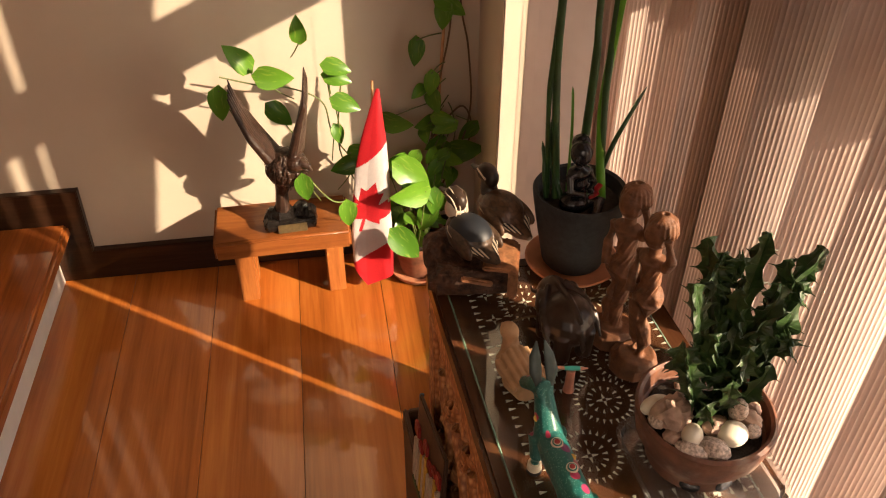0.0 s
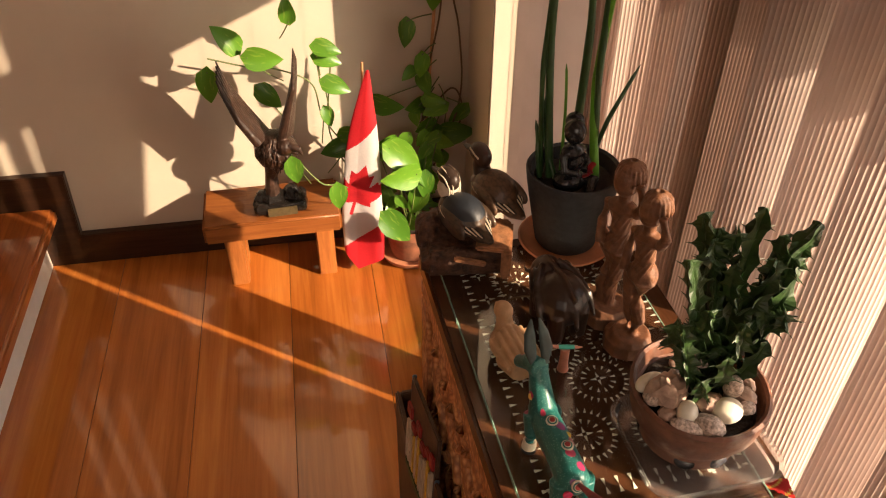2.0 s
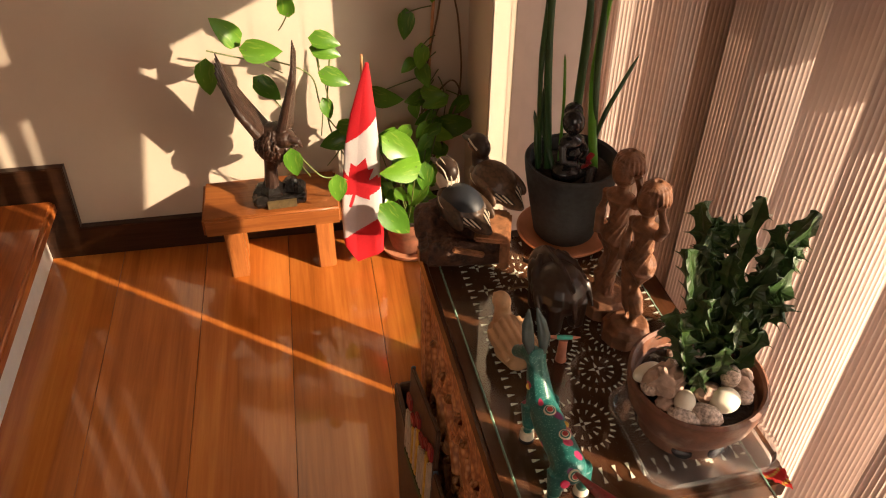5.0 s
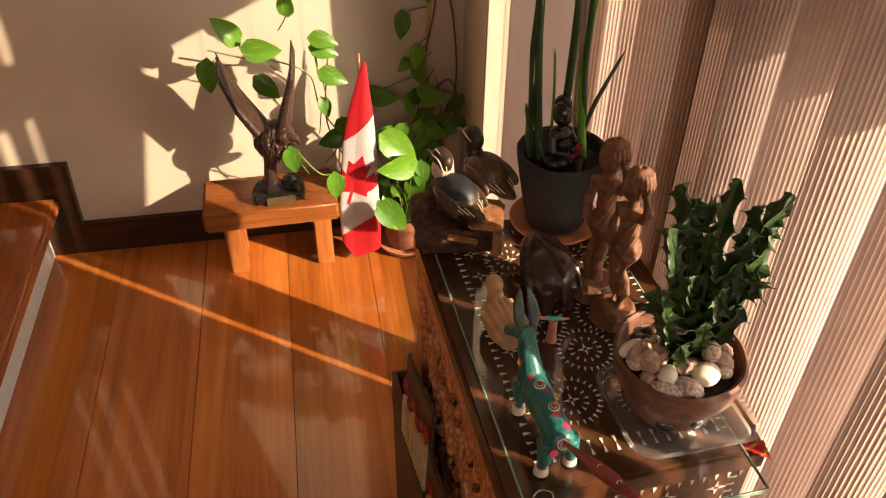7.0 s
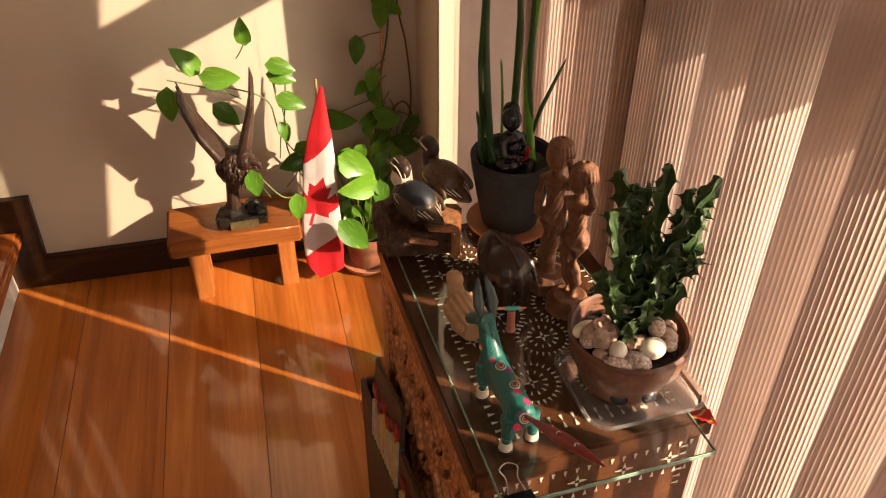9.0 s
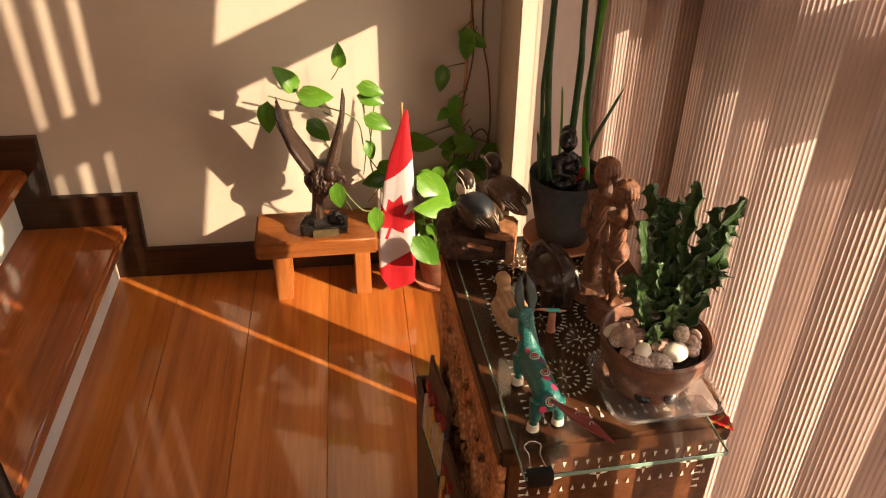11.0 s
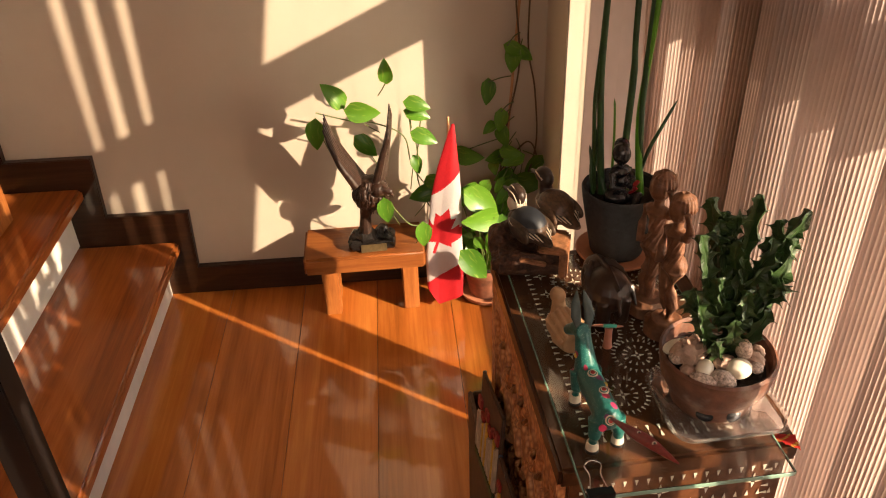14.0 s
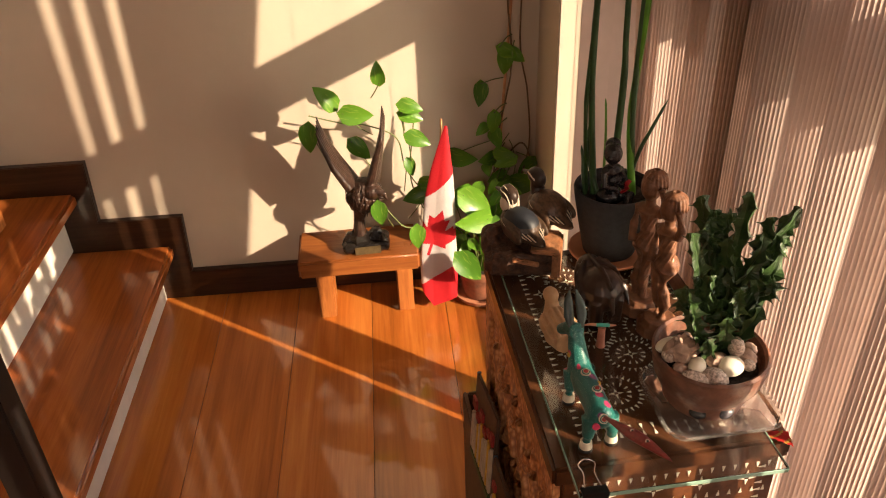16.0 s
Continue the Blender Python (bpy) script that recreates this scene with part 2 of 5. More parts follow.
BIRDW = mat_plain("pale_unpainted_wood", (0.45, 0.26, 0.13), 0.55, 0.25, 60, 0.4, 0.002)
DARKW = mat_plain("dark_polished_wood", (0.035, 0.017, 0.010), 0.34, 0.5, 50, 0.3, 0.002)
BLACK = mat_plain("glossy_black_ceramic", (0.012, 0.011, 0.012), 0.22, 0.3, 60, 0.1)
DONKEY = mat_donkey()
DONKEYD = mat_plain("deep_teal_ring", (0.02, 0.13, 0.11), 0.35, 0.2, 200, 0.05)
TAILR = mat_plain("red_painted_tail", (0.22, 0.022, 0.022), 0.4, 0.5, 420, 0.1)
EARS = mat_plain("slate_painted_ear", (0.05, 0.075, 0.07), 0.4, 0.3, 80)
EGG = mat_plain("cream_smooth_stone", (0.80, 0.73, 0.59), 0.4, 0.10, 60, 0.1)
PINKS = mat_plain("speckled_pink_shell", (0.64, 0.46, 0.38), 0.5, 0.75, 330, 0.4)
CONCH = mat_plain("weathered_conch", (0.50, 0.34, 0.26), 0.6, 0.5, 70, 0.8, 0.003)
STEEL = mat_plain("dark_clip_steel", (0.02, 0.02, 0.022), 0.3, 0.2, 50, 0.05, metal=0.6)
WIRE = mat_plain("bright_wire", (0.6, 0.6, 0.6), 0.2, 0.1, 50, 0.0, metal=1.0)
BOXW = mat_plain("aged_crate_wood", (0.085, 0.040, 0.018), 0.55, 0.4, 60, 0.5)
PALE = mat_plain("pale_painted_wood", (0.48, 0.40, 0.30), 0.6, 0.25, 60)
REDP = mat_plain("dark_red_paint", (0.30, 0.025, 0.02), 0.5, 0.3, 90)
BLUEP = mat_plain("slate_blue_paint", (0.10, 0.16, 0.23), 0.5, 0.3, 80)
GREENP = mat_plain("leaf_green_paint", (0.06, 0.10, 0.03), 0.5, 0.4, 80)
YELLOWP = mat_plain("ochre_yellow_paint", (0.60, 0.36, 0.05), 0.5, 0.3, 80)
CLOTHR = mat_plain("bright_red_cloth", (0.55, 0.02, 0.015), 0.8, 0.2, 300, 0.3)
TEALM = mat_plain("teal_and_coral_lacquer", (0.06, 0.42, 0.33), 0.3, 0.2, 70)
CORAL = mat_plain("coral_lacquer", (0.55, 0.22, 0.14), 0.35, 0.2, 70)
PINKDARK = mat_plain("dark_red_satin", (0.30, 0.008, 0.012), 0.3, 0.2, 200)
PINK = mat_plain("magenta_cloth", (0.55, 0.03, 0.10), 0.7, 0.2, 200)


# ---- builders ----
def obj(name, bm, material, smooth=True):
    me = bpy.data.meshes.new(name)
    bmesh.ops.recalc_face_normals(bm, faces=bm.faces)
    bm.to_mesh(me)
    bm.free()
    for m in material if isinstance(material, (list, tuple)) else (material,):
        me.materials.append(m)
    if smooth:
        me.shade_smooth()
        me.set_sharp_from_angle(angle=radians(38))
    return new(name, me)


def thing(name, at, label, category, group="", rz=0.0):
    e = new(name)
    e.empty_display_size = 0.02
    e.matrix_world = pose(*at, 0, 0, rz)
    return tagged(e, label, category, group)


def part(name, bm, material, parent, label="", m=None, smooth=True):
    ob = obj(name, bm, material, smooth)
    ob.parent = parent
    if m is not None:
        ob.matrix_basis = m
    return tagged(ob, label)


def box(sx, sy, sz, at=(0, 0, 0), bevel=0.002, seg=2):
    """A bevelled box, its base centre at at."""
    bm = bmesh.new()
    bmesh.ops.create_cube(bm, size=1)
    bmesh.ops.scale(bm, vec=(sx, sy, sz), verts=bm.verts)
    if bevel:
        bmesh.ops.bevel(bm, geom=bm.edges[:], offset=min(bevel, 0.45 * min(sx, sy, sz)), segments=seg, affect="EDGES")
    bmesh.ops.translate(bm, vec=(at[0], at[1], at[2] + sz / 2), verts=bm.verts)
    return bm


def span(x0, x1, y0, y1, z0, z1, bevel=0.0, seg=2):
    return box(x1 - x0, y1 - y0, z1 - z0, ((x0 + x1) / 2, (y0 + y1) / 2, z0), bevel, seg)


def lathe(profile, n=48, wob=0.0):
    bm = bmesh.new()
    rings = []
    for r, z in profile:
        ring = []
        for i in range(n):
            a = 2 * math.pi * i / n
            k = 1 + wob * noise.noise((math.cos(a) * 1.5, math.sin(a) * 1.5, z * 30))
            ring.append(bm.verts.new((r * k * math.cos(a), r * k * math.sin(a), z)))
        rings.append(ring)
    for a, b in zip(rings, rings[1:]):
        for i in range(n):
            bm.faces.new((a[i], a[(i + 1) % n], b[(i + 1) % n], b[i]))
    bm.faces.new(rings[0])
    bm.faces.new(rings[-1])
    return bm


def add_tube(bm, pts, radii, n=8, flat=1.0):
    pts = [Vector(p) for p in pts]
    rings = []
    for i, p in enumerate(pts):
        d = (pts[min(i + 1, len(pts) - 1)] - pts[max(i - 1, 0)]).normalized()
        q = d.to_track_quat("Z", "Y")
        r = radii[i] if isinstance(radii, (list, tuple)) else radii
        rings.append([bm.verts.new(p + q @ Vector((r * math.cos(2 * math.pi * k / n), flat * r * math.sin(2 * math.pi * k / n), 0))) for k in range(n)])
    for a, b in zip(rings, rings[1:]):
        for k in range(n):
            bm.faces.new((a[k], a[(k + 1) % n], b[(k + 1) % n], b[k]))
    bm.faces.new(rings[0])
    bm.faces.new(rings[-1])
    return bm


def tube(pts, radii, n=8, flat=1.0):
    return add_tube(bmesh.new(), pts, radii, n, flat)


def curve_pts(pts, steps=6):
    """A smooth line through points."""
    pts = [Vector(p) for p in pts]
    out = []
    for i in range(len(pts) - 1):
        p0, p1, p2, p3 = pts[max(i - 1, 0)], pts[i], pts[i + 1], pts[min(i + 2, len(pts) - 1)]
        for s in range(steps):
            t = s / steps
            out.append(0.5 * (2 * p1 + (p2 - p0) * t + (2 * p0 - 5 * p1 + 4 * p2 - p3) * t * t + (3 * p1 - p0 - 3 * p2 + p3) * t ** 3))
    return out + [pts[-1]]


def add_ball(bm, at, r, rot=(0, 0, 0), n=16):
    m = Matrix.Translation(at) @ pose(0, 0, 0, *rot) @ Matrix.Diagonal((*(r if isinstance(r, (list, tuple)) else (r, r, r)), 1))
    bmesh.ops.create_uvsphere(bm, u_segments=n, v_segments=n * 2 // 3, radius=1, matrix=m)
    return bm


def fused(ob, voxel=0.0022, smooth=4):
    """Melts overlapping forms into one carved skin."""
    r = ob.modifiers.new("melt", "REMESH")
    r.mode, r.voxel_size, r.use_smooth_shade = "VOXEL", voxel, True
    s = ob.modifiers.new("soften", "SMOOTH")
    s.iterations, s.factor = smooth, 0.5
    return ob


def carved(name, forms, material, at, label, category, rz=0.0, voxel=0.0022, smooth=4, scale=1.0, group=""):
    """forms: ("b", at, radii, rotation) balls and ("t", points, radii) limbs, melted into one mesh."""
    bm = bmesh.new()
    for f in forms:
        if f[0] == "b":
            add_ball(bm, f[1], f[2], f[3] if len(f) > 3 else (0, 0, 0))
        elif f[0] == "t":
            add_tube(bm, curve_pts(f[1], 3) if len(f) > 3 else f[1], f[2], 10)
        else:
            x = box(*f[2], f[1], 0.002)
            tmp = bpy.data.meshes.new("form")
            x.to_mesh(tmp)
            x.free()
            bm.from_mesh(tmp)
            bpy.data.meshes.remove(tmp)
    bmesh.ops.scale(bm, vec=(scale,) * 3, verts=bm.verts)
    ob = obj(name, bm, material)
    ob.matrix_world = pose(*at, 0, 0, rz)
    fused(ob, voxel, smooth)
    return tagged(ob, label, category, group)


def leaf_bm(length, width, fold=0.25, droop=0.3, heart=True, n=7):
    """A pointed leaf along +y from the origin, with a folded midrib and thickness."""
    bm = bmesh.new()
    rows = []
    for i in range(n + 1):
        t = i / n
        w = width * 0.5 * (math.sin(math.pi * min(1, t ** (0.62 if heart else 0.85))) ** 0.8 if 0 < t < 1 else 0.0)
        y = length * t - (0.10 * length * (1 - t) ** 6 if heart else 0)
        z = -droop * length * t * t
        back = 0.10 * length * (1 - t) ** 2 if heart else 0
        row = [(-w, y - back, z + fold * w), (-w * 0.5, y - back * 0.4, z + fold * w * 0.35), (0, y, z), (w * 0.5, y - back * 0.4, z + fold * w * 0.35), (w, y - back, z + fold * w)]
        rows.append([bm.verts.new(p) for p in row])
    for a, b in zip(rows, rows[1:]):
        for k in range(4):
            bm.faces.new((a[k], a[k + 1], b[k + 1], b[k]))
    bmesh.ops.remove_doubles(bm, verts=bm.verts, dist=1e-5)
    bmesh.ops.solidify(bm, geom=bm.faces[:], thickness=0.0006)
    return bm


# ---- the large structure ----
def structure(name, bm, material, label, category):
    return tagged(obj(name, bm, material), label, category, kind="structure")


RUN, RISE = 0.20, 0.175
YB = 0.02
structure("wall_north", span(-2.4, 1.03, YB, YB + 0.15, -0.2, 2.7), WALL, "cream painted wall behind the landing, partly sunlit", "wall")
structure("wall_pillar", span(1.03, 1.16, -0.20, YB + 0.15, -0.2, 2.7, 0.003), WALL, "cream painted wall pillar beside the window", "wall")
structure("wall_west", span(-2.55, -2.4, -4.2, YB + 0.15, -0.2, 2.7), WALL, "plain cream wall closing the stairwell", "wall")
structure("wall_south", span(-2.4, 1.16, -4.35, -4.2, -0.2, 2.7), WALL, "plain cream wall closing the room", "wall")
structure("wall_east", span(1.16, 1.30, -4.2, -2.9, -0.2, 2.7), WALL, "plain cream wall beside the window", "wall")
structure("ceiling", span(-2.55, 1.3, -4.35, YB + 0.15, 2.7, 2.85), WALL, "plain white ceiling", "ceiling")
structure("wall_sill", span(1.16, 1.30, -2.9, -0.20, -0.2, 0.12), WALL, "low wall under the tall window", "wall")
structure("wall_lintel", span(1.16, 1.30, -2.9, -0.20, 2.25, 2.7), WALL, "wall over the tall window", "wall")
structure("ground", span(-40, 60, -60, 40, -3.4, -3.2), mat_plain("dry_ground", (0.22, 0.18, 0.12), 0.9, 0.3, 2), "pale dry ground outside", "ground")

# window with its frame, and an unseen wide rail that casts the shadow band
win = tagged(new("window_1"), "tall brown-framed window behind vertical blinds", "window", kind="structure")
win.matrix_world = pose(1.20, -0.2, 0.12)
part("window_frame", span(-0.03, 0.03, -0.07, 0.0, 0, 2.13, 0.003), FRAME, win)
part("window_frame", span(-0.03, 0.03, -2.70, -2.63, 0, 2.13, 0.003), FRAME, win)
part("window_frame", span(-0.03, 0.03, -2.63, -0.07, 2.07, 2.13, 0.003), FRAME, win)
part("window_frame", span(-0.03, 0.03, -2.63, -0.07, 0, 0.05, 0.003), FRAME, win)
# height and slope set so its shadow meets the wall and vanes
part("shadow_rail", span(-0.028, 0.028, -2.225, 0.335, 0.0, 0.111, 0.003), FRAME, win, "unseen sloping rail placed to cast the shadow band", m=pose(0, -0.405, 0.839, -5.1, 0, 0))
part("mullion", span(-0.025, 0.025, -1.42, -1.36, 0.05, 0.926, 0.003), FRAME, win)
part("mullion", span(-0.025, 0.025, -1.42, -1.36, 1.042, 2.07, 0.003), FRAME, win)
for y0, y1 in ((-1.36, -0.07), (-2.63, -1.42)):
    for z0, z1 in ((0.05, 0.805), (0.908, 2.07)):
        p = part("pane", span(-0.003, 0.003, y0, y1, z0, z1), CLEAR, win)
        p.visible_shadow = False

# frame added around the rear fill lamp, out of view
win2 = tagged(new("fill_window"), "unseen brown window frame added round the rear fill lamp", "window", kind="structure")
win2.matrix_world = pose(0.1, -4.2, 1.0)
for x0, x1, z0, z1 in ((-0.82, 0.82, -0.07, 0.0), (-0.82, 0.82, 1.2, 1.27), (-0.82, -0.75, 0.001, 1.199), (0.75, 0.82, 0.001, 1.199)):
    part("window_frame", span(x0, x1, 0.0, 0.03, z0, z1, 0.003), FRAME, win2)

# stepped skirting on the wall
bm = bmesh.new()
out = [(1.03, 0.0), (1.03, 0.085), (0.086, 0.085)]
x, z = 0.086, 0.085
for k in range(7):
    z += RISE - 0.003
    out.append((x + 0.006, z))
    x -= 0.207
    out.append((x, z))
out.append((x, 0.0))
f = bm.faces.new([bm.verts.new((px, 0.0, pz)) for px, pz in out])
ex = bmesh.ops.extrude_face_region(bm, geom=[f])
bmesh.ops.translate(bm, vec=(0, YB, 0), verts=[v for v in ex["geom"] if isinstance(v, bmesh.types.BMVert)])
bmesh.ops.bevel(bm, geom=[e for e in bm.edges if all(abs(v.co.y) < 1e-6 for v in e.verts)], offset=0.002, segments=2, affect="EDGES")
structure("baseboard", bm, SKIRT, "dark brown stepped wooden skirting along the stair wall", "skirting")
structure("baseboard", span(1.012, 1.03, -0.20, -0.002, 0, 0.085, 0.002), SKIRT, "dark brown wooden skirting on the pillar", "skirting")

# staircase going up
stairs = tagged(new("staircase"), "staircase of red-brown lacquered treads and white risers", "stairs", kind="structure")
YN = -0.885
for k in range(7):
    x = -k * 0.207
    part("riser", span(x - 0.02, x, YN + 0.01, -0.001, k * RISE + (0.0 if k == 0 else 0.0015), (k + 1) * RISE - 0.036, 0.001), WHITE, stairs, "white painted riser")
    part("tread", span(x - 0.224, x + 0.052, YN, -0.0015, (k + 1) * RISE - 0.035, (k + 1) * RISE, 0.008, 3), TREAD, stairs, "red-brown lacquered wooden tread")
part("stringer", span(-1.45, -0.03, YN + 0.012, YN + 0.03, 0.0, 0.139), WHITE, stairs, "white painted stringer")

# ---- the stool and what stands on it ----
def stool():
    s = thing("wooden_stool", (0.55, -0.085, 0), "small honey-coloured wooden stool with slab legs on the floor", "stool", rz=1.5)
    bm = box(0.31, 0.155, 0.05, (0, 0, 0.142), 0.006, 3)
    for v in bm.verts:
        if v.co.z < 0.16:
            v.co.z += 0.010 * (1 - (v.co.x / 0.155) ** 2)
        if v.co.z > 0.17:
            v.co.z -= 0.004 * (1 - (v.co.x / 0.155) ** 2)
    part("seat", bm, STOOL_SHADED, s)
    for x in (-0.095, 0.113):
        part("leg", box(0.042, 0.045, 0.150, (x, -0.035, 0), 0.003), STOOLV, s)
        part("leg", box(0.042, 0.045, 0.150, (x, 0.035, 0), 0.003), STOOLV, s)
    return s


stool()

# carved eagle with raised wings
def quill(a, b, c, r0, r1, r2):
    return ("t", [a, b, c], [r0, r1, r2])


E = [("b", (0.009, 0, 0.156), (0.044, 0.038, 0.046), (0, 10, 0)), ("b", (0.030, -0.022, 0.176), (0.024, 0.024, 0.020)),
     quill((0.040, -0.034, 0.180), (0.058, -0.042, 0.176), (0.064, -0.044, 0.162), 0.011, 0.007, 0.002),
     quill((0.040, -0.034, 0.170), (0.050, -0.040, 0.166), (0.056, -0.042, 0.163), 0.006, 0.004, 0.002),
     ("t", [(-0.002, 0.0, 0.12), (-0.009, 0.0, 0.09), (-0.012, -0.004, 0.045)], [0.020, 0.014, 0.017]),
     ("b", (0.010, 0.030, 0.106), (0.040, 0.022, 0.009), (0, -4, 0))]
rng = random.Random(4)
WINGS = (((-0.016, 0.186), (-0.050, 0.250), (-0.072, 0.312), (-0.084, 0.372)), ((0.032, 0.186), (0.050, 0.262), (0.064, 0.322), (0.070, 0.386)))
for wing in WINGS:  # long feathers of the raised wings
    for k in range(9):
        o = (k - 4) * 0.8
        rows = [(x + f * o, g * o, z - h * abs(o)) for (x, z), f, g, h in zip(wing, (0.0028, 0.0022, 0.0012, 0.0014), (0.006, 0.0085, 0.0088, 0.0065), (0, 0.001, 0.004, 0.010))]
        E.append(("t", rows, [0.0115, 0.0085, 0.0052, 0.0016]))
for k in range(260):  # shaggy neck and breast feathers
    a, h = rng.uniform(0, 6.28), rng.uniform(-0.9, 0.9)
    r = math.sqrt(1 - h * h)
    c, d = r * math.cos(a), r * math.sin(a)
    q = rng.uniform(0.010, 0.020)
    r2 = math.sqrt(max(0.05, 1 - max(-0.95, h - q / 0.046) ** 2))
    E.append(("t", [(0.009 + 0.0445 * c, 0.0385 * d, 0.156 + 0.046 * h), (0.009 + (0.044 * r2 + 0.004) * math.cos(a), (0.038 * r2 + 0.004) * math.sin(a), 0.156 + 0.046 * h - q)], [0.0024, 0.0009]))
carved("eagle_carving", E, EAGLE, (0.570, -0.110, 0.190), "dark carved eagle with tall raised wings on a rocky base", "carving", rz=2, voxel=0.0011, smooth=1)
base = thing("carving_base", (0.572, -0.105, 0.189), "faceted black rocky base with a brass plaque under the carving", "base", rz=4)
bm = box(0.122, 0.074, 0.030, (0, 0, 0), 0.010, 1)
bmesh.ops.subdivide_edges(bm, edges=bm.edges[:], cuts=1, use_grid_fill=True)
for v in bm.verts:
    d = noise.noise_vector(v.co * 47 + Vector((3, 1, 7))) * 0.008
    v.co += Vector((d.x, d.y * 0.4, d.z if v.co.z > 0.012 else 0))
    v.co.z = max(v.co.z, 0)
part("rock", bm, EAGLEB, base, smooth=False)
for x, y, r, h, turn in ((-0.014, 0.0, 0.030, 0.052, 10), (0.028, 0.008, 0.026, 0.040, 40), (-0.040, 0.006, 0.020, 0.034, 75), (0.044, -0.008, 0.016, 0.032, 20)):
    part("rock", lathe([(0.001, 0.0), (r * 1.2, 0.001), (r, h * 0.45), (r * 0.45, h), (0.001, h * 1.04)], 6), EAGLEB, base, m=pose(x, y, 0.012, 5, -4, turn), smooth=False)
part("plaque", box(0.066, 0.003, 0.021, (0.002, 0, 0), 0.001), mat_plain("dull_brass", (0.16, 0.115, 0.055), 0.35, 0.3, 80, 0.1, metal=0.6), base, "dull brass plaque", m=pose(0, -0.0405, 0.004, -6, 0, 0))

# ---- flag leaning by the stool ----
def flag():
    f = thing("small_flag", (0.752, -0.115, 0), "furled red and white flag with a red maple leaf", "flag")
    part("stick", tube([(0, 0, 0.0), (0.028, 0.05, 0.515)], [0.004, 0.003], 10), STICK, f, "pale wooden stick")
    n, rows = 170, 250
    bm = bmesh.new()
    grid = []
    half = [(0, 0.0035), (0.10, 0.0135), (0.25, 0.0275), (0.43, 0.0385), (0.79, 0.0485), (1.0, 0.047)]
    def width(d):
        for (a, p), (b, q) in zip(half, half[1:]):
            if d <= b:
                return p + (q - p) * (d - a) / (b - a)
        return half[-1][1]
    def foot(sx):
        return 0.055 * (-0.35 - sx) / 0.65 if sx < -0.35 else 0.020 * (sx + 0.35) / 1.35
    right = [(0, 1), (0.2, 0.62), (0.38, 0.70), (0.32, 0.22), (0.56, 0.46), (0.62, 0.34), (0.92, 0.40), (0.83, 0.16), (0.95, 0.08), (0.5, -0.30), (0.55, -0.46), (0.05, -0.40), (0.05, -0.85)]
    outline = right + [(-x, y) for x, y in reversed(right[1:])]
    def in_leaf(x, y):
        inside = False
        for (x0, y0), (x1, y1) in zip(outline, outline[1:] + outline[:1]):
            if (y0 > y) != (y1 > y) and x < (x1 - x0) * (y - y0) / (y1 - y0) + x0:
                inside = not inside
        return inside
    def at(i, j):
        t = j / rows
        w = width(1 - t)
        a = 2 * math.pi * 0.95 * i / n + 0.9
        sx = math.cos(a)
        z = 0.012 + foot(sx) + (0.490 - foot(sx)) * t
        cx, cy = 0.030 * t ** 2 + 0.006 * t + 0.002, 0.050 * t - 0.014
        fold = 1 + 0.035 * math.cos(3 * a + 1.6 * t + 0.6) * (1 - 0.4 * t) + 0.02 * noise.noise((sx * 2, math.sin(a) * 2, t * 4))
        deep = 0.42 + 0.10 * math.cos(2 * a + 3 * t)
        return Vector((cx + w * fold * sx, cy + deep * w * fold * math.sin(a), z)), t, sx, a, w
    for j in range(rows + 1):
        grid.append([bm.verts.new(at(i, j)[0]) for i in range(n + 1)])
    for j in range(rows):
        for i in range(n):
            fc = bm.faces.new((grid[j][i], grid[j][i + 1], grid[j + 1][i + 1], grid[j + 1][i]))
            p, t, sx, a, w = at(i + 0.5, j + 0.5)
            slope = p.z - 0.030 * sx
            white = 0.108 < slope < 0.352
            u, v = (w * (sx + 0.30)) / 0.070, (p.z - 0.222) / 0.070
            u, v = u * 0.97 - v * 0.24, u * 0.24 + v * 0.97
            if white and math.sin(a) < 0.3 and in_leaf(u, v):
                white = False
            fc.material_index = 1 if white else 0
    bmesh.ops.solidify(bm, geom=bm.faces[:], thickness=0.0008)
    part("cloth", bm, (FLAGR, FLAGW), f, "red and white cloth with a red leaf")
    return f


flag()

# ---- pothos plants ----
def leaf_object(name, parent, at, length, toward, roll, mat=LEAF):
    """A leaf centred at at, pointing along toward."""
    d = Vector(toward).normalized()
    face = Vector((0.0, -0.92, 0.38))
    xax = d.cross(face).normalized()
    zax = xax.cross(d)
    m = Matrix((xax, d, zax)).transposed().to_4x4() @ pose(0, 0, 0, 0, roll, 0)
    m.translation = Vector(at) - d * length * 0.5
    ob = part(name, leaf_bm(length, length * 0.72), mat, parent, m=m)
    return ob, m.translation


pothos = thing("pothos_plant", (0.875, -0.085, 0), "leafy green pothos in a terracotta pot on the floor", "plant")
part("saucer", lathe([(0.045, 0.0), (0.072, 0.004), (0.078, 0.018), (0.074, 0.018), (0.068, 0.008), (0.02, 0.006)]), TERRAP, pothos)
part("pot", lathe([(0.045, 0.008), (0.050, 0.008), (0.064, 0.082), (0.070, 0.083), (0.071, 0.105), (0.064, 0.105), (0.060, 0.085), (0.03, 0.084)]), TERRA, pothos)
part("soil", lathe([(0.02, 0.080), (0.061, 0.084), (0.05, 0.092), (0.01, 0.094)], 24), SOIL, pothos)
vine = thing("climbing_vine", (0.96, 0.0, 0), "pothos vine with heart-shaped leaves climbing a stake by the wall", "plant")
trail = thing("trailing_vine", (0.60, 0.0, 0), "trailing pothos vine with bright leaves behind the stool", "plant")
